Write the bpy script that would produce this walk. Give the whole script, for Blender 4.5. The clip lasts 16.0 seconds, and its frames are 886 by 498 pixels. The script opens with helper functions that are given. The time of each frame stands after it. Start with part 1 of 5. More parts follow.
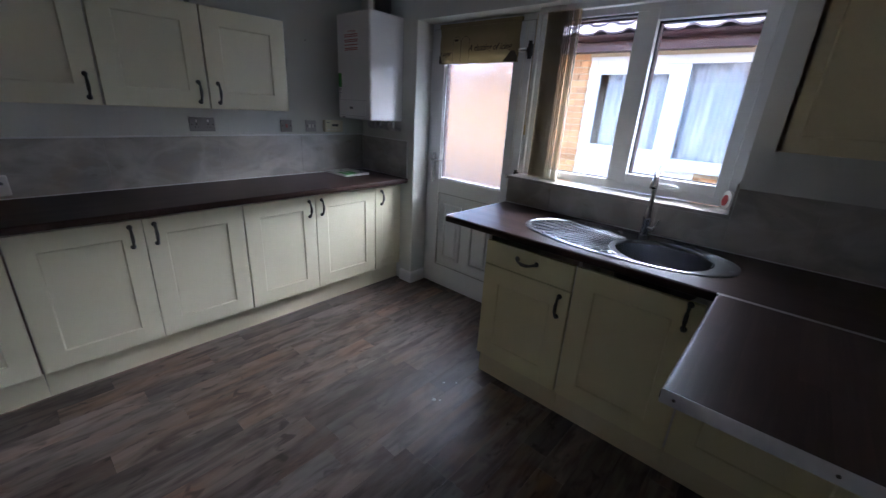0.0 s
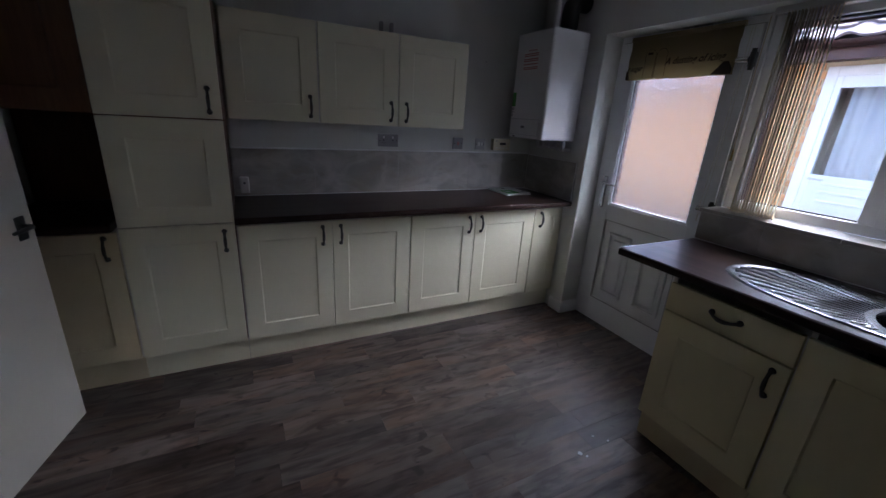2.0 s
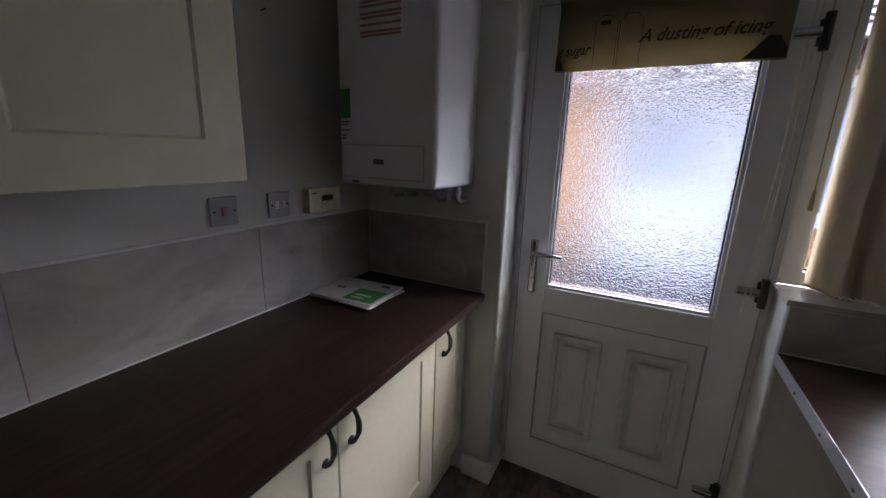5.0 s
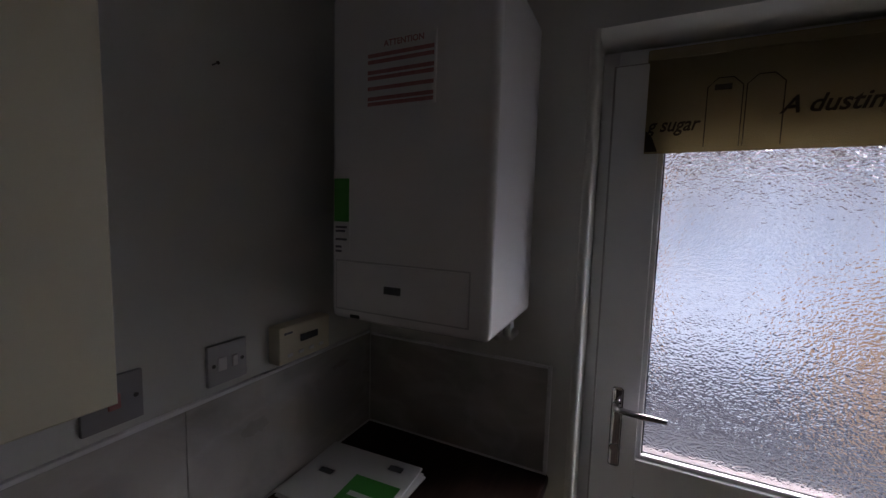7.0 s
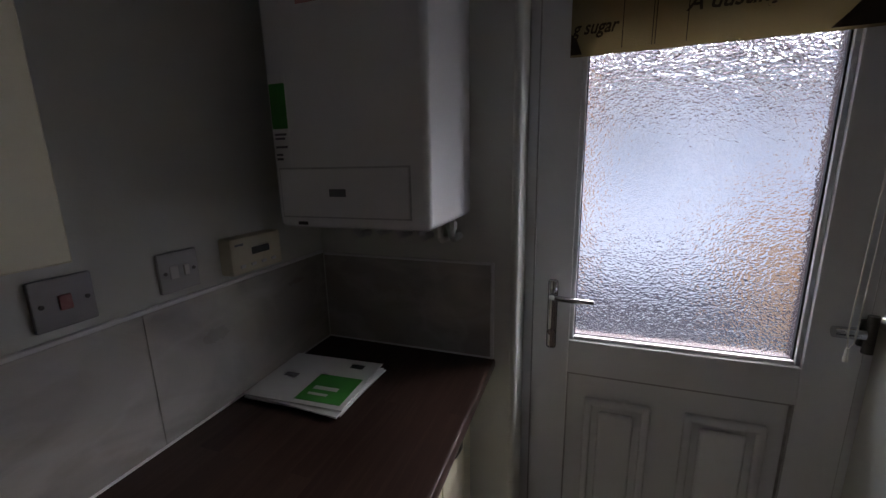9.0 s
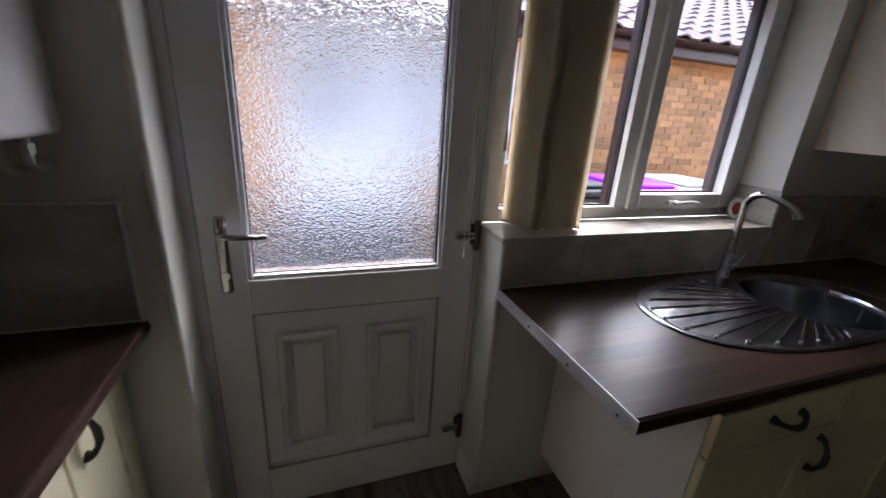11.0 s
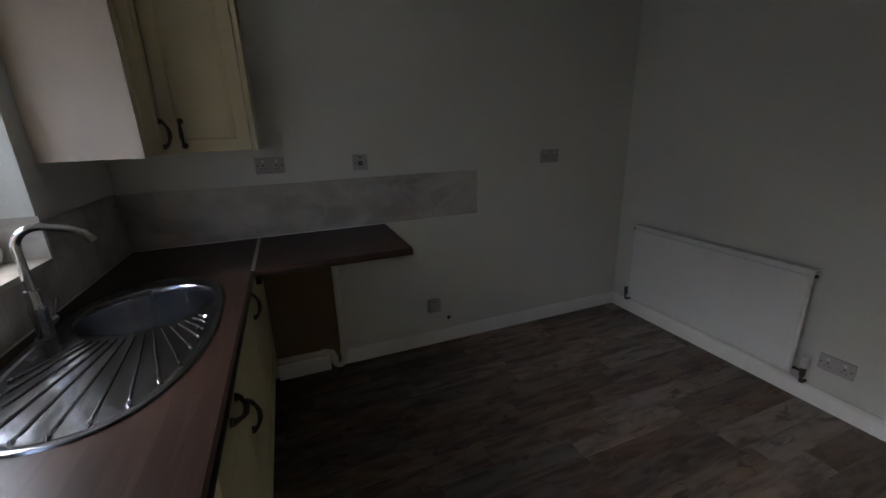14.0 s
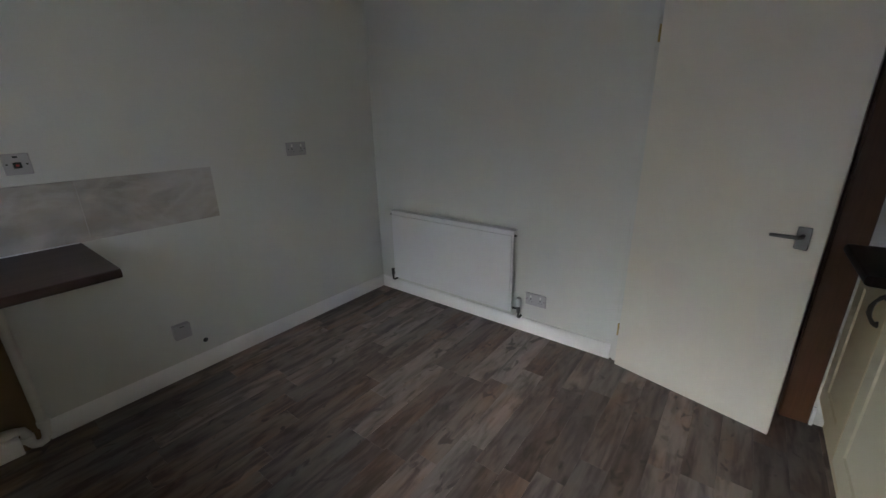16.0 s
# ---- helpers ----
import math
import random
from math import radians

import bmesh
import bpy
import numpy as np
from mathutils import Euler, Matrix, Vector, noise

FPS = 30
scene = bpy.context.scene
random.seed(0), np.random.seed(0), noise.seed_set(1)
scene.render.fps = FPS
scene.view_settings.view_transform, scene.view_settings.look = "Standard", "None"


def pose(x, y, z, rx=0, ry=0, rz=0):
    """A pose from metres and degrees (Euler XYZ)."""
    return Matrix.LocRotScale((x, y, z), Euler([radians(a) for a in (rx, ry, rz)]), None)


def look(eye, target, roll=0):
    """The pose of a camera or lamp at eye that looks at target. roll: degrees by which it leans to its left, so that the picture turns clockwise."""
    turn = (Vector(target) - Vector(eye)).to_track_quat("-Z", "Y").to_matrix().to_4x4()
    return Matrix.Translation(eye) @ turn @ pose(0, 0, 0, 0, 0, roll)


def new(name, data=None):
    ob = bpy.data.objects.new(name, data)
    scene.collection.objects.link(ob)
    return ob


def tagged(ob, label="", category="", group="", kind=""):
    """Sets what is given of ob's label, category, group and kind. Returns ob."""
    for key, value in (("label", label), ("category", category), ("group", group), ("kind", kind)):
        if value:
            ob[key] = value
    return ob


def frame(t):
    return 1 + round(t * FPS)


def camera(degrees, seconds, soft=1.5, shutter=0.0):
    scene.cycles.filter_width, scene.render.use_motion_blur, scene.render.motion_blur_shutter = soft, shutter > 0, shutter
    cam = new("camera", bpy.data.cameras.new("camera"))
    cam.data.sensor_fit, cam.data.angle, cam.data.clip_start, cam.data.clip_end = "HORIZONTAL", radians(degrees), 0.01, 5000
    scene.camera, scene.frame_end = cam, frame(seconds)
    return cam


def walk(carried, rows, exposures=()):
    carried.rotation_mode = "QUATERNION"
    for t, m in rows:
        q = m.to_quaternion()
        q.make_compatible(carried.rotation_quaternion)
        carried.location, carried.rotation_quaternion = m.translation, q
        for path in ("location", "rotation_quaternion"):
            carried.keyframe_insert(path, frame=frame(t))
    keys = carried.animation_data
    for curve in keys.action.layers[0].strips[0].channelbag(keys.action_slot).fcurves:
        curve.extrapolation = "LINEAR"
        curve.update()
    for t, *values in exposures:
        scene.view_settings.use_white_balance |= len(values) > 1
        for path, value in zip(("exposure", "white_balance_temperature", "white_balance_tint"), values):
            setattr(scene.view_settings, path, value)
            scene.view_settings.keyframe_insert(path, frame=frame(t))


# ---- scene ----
cam = camera(96.9, 16.0, 1.4, 0.15)
PATH = [
    (0, (0.305, 0.196, 1.477), (-0.931, 1.614, 0.796), 3.4),
    (0.5, (0.269, 0.21, 1.475), (-1.227, 1.381, 0.849), 2.5),
    (1, (0.248, 0.162, 1.483), (-1.436, 1.069, 0.899), 2.3),
    (1.5, (0.227, 0.148, 1.48), (-1.504, 0.938, 0.865), 2.5),
    (2, (0.161, 0.18, 1.466), (-1.523, 1.051, 0.829), 3.6),
    (2.5, (-0.073, 0.209, 1.448), (-1.533, 1.408, 0.791), 3.5),
    (3, (-0.342, 0.261, 1.45), (-1.625, 1.622, 0.741), 1.8),
    (5.5, (-1.738, 1.15, 1.495), (-2.528, 2.944, 1.1), 1.7),
    (6, (-1.878, 1.297, 1.554), (-2.611, 3.137, 1.278), 1.7),
    (6.5, (-1.893, 1.356, 1.601), (-2.741, 3.159, 1.435), 2.4),
    (7, (-1.878, 1.375, 1.601), (-2.751, 3.165, 1.418), 1.6),
    (7.5, (-1.871, 1.367, 1.578), (-2.734, 3.157, 1.351), 1.8),
    (8, (-1.855, 1.346, 1.532), (-2.633, 3.16, 1.214), 0.3),
    (10.5, (-1.73, 1.31, 1.462), (-1.699, 3.232, 0.91), 2.0),
    (11, (-1.66, 1.37, 1.438), (-1.02, 3.147, 0.779), 3.8),
    (11.5, (-1.551, 1.452, 1.431), (-0.567, 3.085, 0.826), 1.9),
    (12, (-1.521, 1.528, 1.413), (-0.226, 2.888, 0.725), 2.6),
    (12.5, (-1.497, 1.535, 1.39), (0.214, 2.251, 0.643), -0.0),
    (13, (-1.443, 1.535, 1.39), (0.404, 1.876, 0.706), 1.0),
    (13.5, (-1.483, 1.594, 1.443), (0.374, 1.263, 0.778), -0.9),
    (14, (-1.56, 1.614, 1.461), (0.224, 0.926, 0.876), -1.8),
    (14.5, (-1.578, 1.608, 1.464), (0.093, 0.675, 0.883), -1.4),
    (15, (-1.593, 1.551, 1.453), (-0.073, 0.412, 0.826), -1.3),
    (15.5, (-1.615, 1.509, 1.458), (-0.286, 0.162, 0.809), -0.8),
    (16, (-1.657, 1.456, 1.447), (-0.5, -0.045, 0.807), -1.1),
]
EXPOSURES = [
    (0.0, 4.15, 5600, 13), (1.0, 3.62, 5680, 16), (2.0, 3.4, 5580, 17), (3.2, 3.34, 5620, 17), (5.3, 3.55, 6250, 18), (6.5, 2.95, 6400, 20), (8.2, 3.0, 6350, 18),
    (10.5, 3.35, 6450, 17), (11.5, 3.25, 6500, 17), (12.0, 3.0, 6400, 19), (13.0, 4.0, 6100, 13), (14.0, 3.52, 6350, 11), (14.5, 3.75, 6350, 10), (15.5, 4.55, 6200, 8),
    (16.0, 4.7, 6200, 9)]
walk(cam, [(t, look(eye, target, roll)) for t, eye, target, roll in PATH], EXPOSURES)


# ---- world and sun: bright overcast sky ----
world = bpy.data.worlds.new("overcast_sky")
scene.world = world
world.use_nodes = True
wn, wl = world.node_tree.nodes, world.node_tree.links
sky = wn.new("ShaderNodeTexSky")
sky.sky_type = "NISHITA"
sky.sun_disc = False
sky.sun_elevation = radians(53)
sky.sun_rotation = radians(22)
sky.dust_density = 1.5
sky.air_density = 1.0
wl.new(sky.outputs["Color"], wn["Background"].inputs["Color"])
wn["Background"].inputs["Strength"].default_value = 0.15

sun = new("sun", bpy.data.lights.new("sun", "SUN"))
sun.data.energy = 1.5
sun.data.angle = radians(80)
sun.data.color = (1.0, 0.97, 0.94)
sun.matrix_world = look((2.0, 5.0, 7.2), (0, 0, 0))


# ---- materials ----
def material(name, colour, rough=0.5, metal=0.0, grain=0.0, grain_scale=60.0, blotch=0.0, blotch_scale=3.0,
             bump=0.0, bump_scale=80.0, stretch=(1, 1, 1), dark=(0, 0, 0), rand=0.0, coat=0.0, rough_var=0.0, island=False):
    """A surface with two scales of colour variation, fine relief and, where wanted, a tone of its own for each piece."""
    m = bpy.data.materials.new(name)
    m.use_nodes = True
    n, l = m.node_tree.nodes, m.node_tree.links
    b = n["Principled BSDF"]
    b.inputs["Roughness"].default_value = rough
    b.inputs["Metallic"].default_value = metal
    b.inputs["Coat Weight"].default_value = coat
    tc = n.new("ShaderNodeTexCoord")
    mp = n.new("ShaderNodeMapping")
    mp.inputs["Scale"].default_value = stretch
    l.new(tc.outputs["Object"], mp.inputs["Vector"])
    vec = mp.outputs["Vector"]
    if rand:
        info = n.new("ShaderNodeNewGeometry" if island else "ShaderNodeObjectInfo")
        rnd = info.outputs["Random Per Island" if island else "Random"]
        off = n.new("ShaderNodeVectorMath")
        off.operation = "MULTIPLY_ADD"
        comb = n.new("ShaderNodeCombineXYZ")
        for k in "XYZ":
            l.new(rnd, comb.inputs[k])
        off.inputs[1].default_value = (37.0, 53.0, 29.0)
        l.new(comb.outputs[0], off.inputs[0])
        l.new(vec, off.inputs[2])
        vec = off.outputs[0]
    rgb = n.new("ShaderNodeRGB")
    rgb.outputs[0].default_value = (*colour, 1)
    out = rgb.outputs[0]

    def mix(fac, a, c, amount):
        mx = n.new("ShaderNodeMix")
        mx.data_type = "RGBA"
        ml = n.new("ShaderNodeMath")
        ml.operation = "MULTIPLY"
        ml.inputs[1].default_value = amount
        l.new(fac, ml.inputs[0])
        l.new(ml.outputs[0], mx.inputs["Factor"])
        l.new(a, mx.inputs["A"])
        mx.inputs["B"].default_value = (*c, 1)
        return mx.outputs["Result"]

    def noise_at(scale, detail=5.0, lo=0.35, hi=0.7):
        t = n.new("ShaderNodeTexNoise")
        t.inputs["Scale"].default_value = scale
        t.inputs["Detail"].default_value = detail
        l.new(vec, t.inputs["Vector"])
        r = n.new("ShaderNodeMapRange")
        r.inputs["From Min"].default_value, r.inputs["From Max"].default_value = lo, hi
        l.new(t.outputs["Fac"], r.inputs["Value"])
        return r.outputs[0]

    if blotch:
        out = mix(noise_at(blotch_scale), out, dark, blotch)
    if grain:
        out = mix(noise_at(grain_scale, 8.0), out, dark, grain)
    if rand:
        hs = n.new("ShaderNodeHueSaturation")
        r = n.new("ShaderNodeMapRange")
        r.inputs["To Min"].default_value, r.inputs["To Max"].default_value = 1 - rand, 1 + rand
        l.new(rnd, r.inputs["Value"])
        l.new(r.outputs[0], hs.inputs["Value"])
        l.new(out, hs.inputs["Color"])
        out = hs.outputs[0]
    l.new(out, b.inputs["Base Color"])
    if rough_var:
        r = n.new("ShaderNodeMapRange")
        r.inputs["To Min"].default_value, r.inputs["To Max"].default_value = rough - rough_var, rough + rough_var
        l.new(noise_at(6.0), r.inputs["Value"])
        l.new(r.outputs[0], b.inputs["Roughness"])
    if bump:
        bp = n.new("ShaderNodeBump")
        bp.inputs["Strength"].default_value = bump
        bp.inputs["Distance"].default_value = 0.004
        l.new(noise_at(bump_scale, 6.0, 0.2, 0.8), bp.inputs["Height"])
        l.new(bp.outputs[0], b.inputs["Normal"])
    return m


def glass(name, obscure=False):
    m = bpy.data.materials.new(name)
    m.use_nodes = True
    n, l = m.node_tree.nodes, m.node_tree.links
    b = n["Principled BSDF"]
    b.inputs["Base Color"].default_value = (0.97, 0.99, 0.98, 1)
    b.inputs["Transmission Weight"].default_value = 1.0
    b.inputs["Roughness"].default_value = 0.12 if obscure else 0.0
    b.inputs["IOR"].default_value = 1.45
    if obscure:
        tc = n.new("ShaderNodeTexCoord")
        mp = n.new("ShaderNodeMapping")
        mp.inputs["Scale"].default_value = (1.0, 1.0, 1.25)
        l.new(tc.outputs["Object"], mp.inputs["Vector"])
        warp = n.new("ShaderNodeTexNoise")
        warp.inputs["Scale"].default_value = 30.0
        l.new(mp.outputs[0], warp.inputs["Vector"])
        add = n.new("ShaderNodeVectorMath")
        add.operation = "MULTIPLY_ADD"
        add.inputs[1].default_value = (0.03, 0.03, 0.03)
        l.new(warp.outputs["Color"], add.inputs[0])
        l.new(mp.outputs[0], add.inputs[2])
        v = n.new("ShaderNodeTexVoronoi")
        v.feature = "SMOOTH_F1"
        v.inputs["Scale"].default_value = 125.0
        v.inputs["Smoothness"].default_value = 0.35
        l.new(add.outputs[0], v.inputs["Vector"])
        bp = n.new("ShaderNodeBump")
        bp.inputs["Strength"].default_value = 0.28
        bp.inputs["Distance"].default_value = 0.008
        l.new(v.outputs["Distance"], bp.inputs["Height"])
        l.new(bp.outputs[0], b.inputs["Normal"])
    return m


def plank_print(name):
    """Printed oak planks: grey-brown boards with streaks along y, drifting tone and small dark knots."""
    m = bpy.data.materials.new(name)
    m.use_nodes = True
    n, l = m.node_tree.nodes, m.node_tree.links
    b = n["Principled BSDF"]
    tc = n.new("ShaderNodeTexCoord")
    info = n.new("ShaderNodeObjectInfo")
    comb = n.new("ShaderNodeCombineXYZ")
    for k in "XYZ":
        l.new(info.outputs["Random"], comb.inputs[k])
    off = n.new("ShaderNodeVectorMath")
    off.operation = "MULTIPLY_ADD"
    off.inputs[1].default_value = (41.0, 67.0, 23.0)
    l.new(comb.outputs[0], off.inputs[0])
    l.new(tc.outputs["Object"], off.inputs[2])

    def streak(stretch, scale, detail, lo, hi, distort=0.0):
        mp = n.new("ShaderNodeMapping")
        mp.inputs["Scale"].default_value = stretch
        l.new(off.outputs[0], mp.inputs["Vector"])
        t = n.new("ShaderNodeTexNoise")
        t.inputs["Scale"].default_value = scale
        t.inputs["Detail"].default_value = detail
        t.inputs["Distortion"].default_value = distort
        l.new(mp.outputs[0], t.inputs["Vector"])
        r = n.new("ShaderNodeMapRange")
        r.inputs["From Min"].default_value, r.inputs["From Max"].default_value = lo, hi
        l.new(t.outputs["Fac"], r.inputs["Value"])
        return r.outputs[0]

    def blend(fac, amount, a, c):
        ml = n.new("ShaderNodeMath")
        ml.operation = "MULTIPLY"
        ml.inputs[1].default_value = amount
        l.new(fac, ml.inputs[0])
        mx = n.new("ShaderNodeMix")
        mx.data_type = "RGBA"
        l.new(ml.outputs[0], mx.inputs["Factor"])
        l.new(a, mx.inputs["A"])
        mx.inputs["B"].default_value = (*c, 1)
        return mx.outputs["Result"]

    rgb = n.new("ShaderNodeRGB")
    rgb.outputs[0].default_value = (0.178, 0.127, 0.102, 1)
    out = blend(streak((3.5, 1.4, 1), 2.0, 3, 0.42, 0.58), 0.8, rgb.outputs[0], (0.158, 0.14, 0.132))
    out = blend(streak((6, 1.0, 1), 3.0, 3, 0.42, 0.62, 0.5), 0.82, out, (0.05, 0.035, 0.029))
    out = blend(streak((5, 1.3, 1), 3.0, 3, 0.48, 0.66, 0.6), 0.55, out, (0.21, 0.175, 0.155))
    out = blend(streak((3.2, 1.5, 1), 3.2, 3, 0.54, 0.7, 0.8), 0.7, out, (0.045, 0.032, 0.027))
    out = blend(streak((11, 1.4, 1), 3.6, 2, 0.5, 0.7), 0.34, out, (0.25, 0.205, 0.18))
    out = blend(streak((4.5, 2.2, 1), 3.6, 2, 0.62, 0.72, 0.8), 0.8, out, (0.035, 0.025, 0.022))
    hs = n.new("ShaderNodeHueSaturation")
    r = n.new("ShaderNodeMapRange")
    r.inputs["To Min"].default_value, r.inputs["To Max"].default_value = 0.58, 1.36
    l.new(info.outputs["Random"], r.inputs["Value"])
    sh = n.new("ShaderNodeMath")
    sh.operation = "MULTIPLY"
    sh.inputs[1].default_value = 13.7
    l.new(info.outputs["Random"], sh.inputs[0])
    fr = n.new("ShaderNodeMath")
    fr.operation = "FRACT"
    l.new(sh.outputs[0], fr.inputs[0])
    sat = n.new("ShaderNodeMapRange")
    sat.inputs["To Min"].default_value, sat.inputs["To Max"].default_value = 0.75, 1.45
    l.new(fr.outputs[0], sat.inputs["Value"])
    l.new(sat.outputs[0], hs.inputs["Saturation"])
    l.new(r.outputs[0], hs.inputs["Value"])
    l.new(out, hs.inputs["Color"])
    l.new(hs.outputs[0], b.inputs["Base Color"])
    rr = n.new("ShaderNodeMapRange")
    rr.inputs["To Min"].default_value, rr.inputs["To Max"].default_value = 0.4, 0.56
    l.new(streak((8, 1, 1), 6.0, 4, 0.3, 0.7), rr.inputs["Value"])
    l.new(rr.outputs[0], b.inputs["Roughness"])
    return m


def stone_tile(name):
    """Beige stone-effect tile: cloudy greys, brown smudges and pale wandering veins."""
    m = bpy.data.materials.new(name)
    m.use_nodes = True
    n, l = m.node_tree.nodes, m.node_tree.links
    b = n["Principled BSDF"]
    b.inputs["Roughness"].default_value = 0.3
    tc = n.new("ShaderNodeTexCoord")
    mp = n.new("ShaderNodeMapping")
    mp.inputs["Scale"].default_value = (1.0, 1.0, 1.7)
    mp.inputs["Rotation"].default_value = (0.5, 0.35, 0.2)
    l.new(tc.outputs["Object"], mp.inputs["Vector"])

    def cloud(scale, detail, lo, hi, distort):
        t = n.new("ShaderNodeTexNoise")
        t.inputs["Scale"].default_value = scale
        t.inputs["Detail"].default_value = detail
        t.inputs["Distortion"].default_value = distort
        l.new(mp.outputs[0], t.inputs["Vector"])
        r = n.new("ShaderNodeMapRange")
        r.inputs["From Min"].default_value, r.inputs["From Max"].default_value = lo, hi
        l.new(t.outputs["Fac"], r.inputs["Value"])
        return r.outputs[0]

    def blend(fac, amount, a, c):
        ml = n.new("ShaderNodeMath")
        ml.operation = "MULTIPLY"
        ml.inputs[1].default_value = amount
        l.new(fac, ml.inputs[0])
        mx = n.new("ShaderNodeMix")
        mx.data_type = "RGBA"
        l.new(ml.outputs[0], mx.inputs["Factor"])
        l.new(a, mx.inputs["A"])
        mx.inputs["B"].default_value = (*c, 1)
        return mx.outputs["Result"]

    rgb = n.new("ShaderNodeRGB")
    rgb.outputs[0].default_value = (0.5, 0.475, 0.43, 1)
    out = blend(cloud(3.0, 5, 0.4, 0.62, 1.2), 0.85, rgb.outputs[0], (0.32, 0.3, 0.272))
    out = blend(cloud(2.3, 6, 0.52, 0.7, 1.8), 0.45, out, (0.37, 0.31, 0.23))
    # veins: the thin band where a warped cloud crosses its middle value
    t = n.new("ShaderNodeTexNoise")
    t.inputs["Scale"].default_value = 2.0
    t.inputs["Detail"].default_value = 6.0
    t.inputs["Distortion"].default_value = 0.35
    l.new(mp.outputs[0], t.inputs["Vector"])
    sub = n.new("ShaderNodeMath")
    sub.operation = "SUBTRACT"
    sub.inputs[1].default_value = 0.5
    l.new(t.outputs["Fac"], sub.inputs[0])
    ab = n.new("ShaderNodeMath")
    ab.operation = "ABSOLUTE"
    l.new(sub.outputs[0], ab.inputs[0])
    r = n.new("ShaderNodeMapRange")
    r.inputs["From Min"].default_value, r.inputs["From Max"].default_value = 0.0, 0.035
    r.inputs["To Min"].default_value, r.inputs["To Max"].default_value = 1.0, 0.0
    l.new(ab.outputs[0], r.inputs["Value"])
    out = blend(r.outputs[0], 0.24, out, (0.64, 0.63, 0.6))
    l.new(out, b.inputs["Base Color"])
    rr = n.new("ShaderNodeMapRange")
    rr.inputs["To Min"].default_value, rr.inputs["To Max"].default_value = 0.26, 0.42
    l.new(cloud(5.0, 5, 0.3, 0.7, 0.5), rr.inputs["Value"])
    l.new(rr.outputs[0], b.inputs["Roughness"])
    return m


def block_laminate(name):
    """Printed walnut-block laminate: staggered staves along x, each with its own tone and streaky grain."""
    m = bpy.data.materials.new(name)
    m.use_nodes = True
    n, l = m.node_tree.nodes, m.node_tree.links
    b = n["Principled BSDF"]
    b.inputs["Specular IOR Level"].default_value = 0.2
    tc = n.new("ShaderNodeTexCoord")
    br = n.new("ShaderNodeTexBrick")
    br.offset, br.offset_frequency = 0.37, 3
    for k, v in (("Scale", 1.0), ("Mortar Size", 0.0), ("Mortar Smooth", 0.0), ("Bias", 0.0), ("Brick Width", 0.43), ("Row Height", 0.058)):
        br.inputs[k].default_value = v
    br.inputs["Color1"].default_value = (0, 0, 0, 1)
    br.inputs["Color2"].default_value = (1, 1, 1, 1)
    br.inputs["Mortar"].default_value = (0.1, 0.1, 0.1, 1)
    l.new(tc.outputs["Object"], br.inputs["Vector"])
    off = n.new("ShaderNodeVectorMath")
    off.operation = "MULTIPLY_ADD"
    off.inputs[1].default_value = (3.0, 7.0, 5.0)
    l.new(br.outputs["Color"], off.inputs[0])
    l.new(tc.outputs["Object"], off.inputs[2])

    def streak(stretch, scale, detail, lo, hi):
        mp = n.new("ShaderNodeMapping")
        mp.inputs["Scale"].default_value = stretch
        l.new(off.outputs[0], mp.inputs["Vector"])
        t = n.new("ShaderNodeTexNoise")
        t.inputs["Scale"].default_value = scale
        t.inputs["Detail"].default_value = detail
        t.inputs["Distortion"].default_value = 0.4
        l.new(mp.outputs[0], t.inputs["Vector"])
        r = n.new("ShaderNodeMapRange")
        r.inputs["From Min"].default_value, r.inputs["From Max"].default_value = lo, hi
        l.new(t.outputs["Fac"], r.inputs["Value"])
        return r.outputs[0]

    def blend(fac, amount, a, c):
        ml = n.new("ShaderNodeMath")
        ml.operation = "MULTIPLY"
        ml.inputs[1].default_value = amount
        l.new(fac, ml.inputs[0])
        mx = n.new("ShaderNodeMix")
        mx.data_type = "RGBA"
        l.new(ml.outputs[0], mx.inputs["Factor"])
        l.new(a, mx.inputs["A"])
        mx.inputs["B"].default_value = (*c, 1)
        return mx.outputs["Result"]

    rgb = n.new("ShaderNodeRGB")
    rgb.outputs[0].default_value = (0.03, 0.017, 0.0135, 1)
    out = blend(br.outputs["Color"], 0.75, rgb.outputs[0], (0.062, 0.037, 0.029))
    out = blend(streak((1.2, 14, 2), 2.4, 3, 0.42, 0.66), 0.45, out, (0.024, 0.012, 0.009))
    out = blend(streak((2.0, 40, 4), 2.6, 3, 0.5, 0.72), 0.3, out, (0.085, 0.052, 0.042))
    l.new(out, b.inputs["Base Color"])
    b.inputs["Roughness"].default_value = 0.32
    return m


def let_light_through(m, colour, share):
    """Thin cloth or etched glass: part of the light comes through from behind, scattered."""
    n, l = m.node_tree.nodes, m.node_tree.links
    tr = n.new("ShaderNodeBsdfTranslucent")
    tr.inputs["Color"].default_value = (*colour, 1)
    mx = n.new("ShaderNodeMixShader")
    mx.inputs[0].default_value = share
    l.new(n["Principled BSDF"].outputs[0], mx.inputs[1])
    l.new(tr.outputs[0], mx.inputs[2])
    l.new(mx.outputs[0], n["Material Output"].inputs["Surface"])


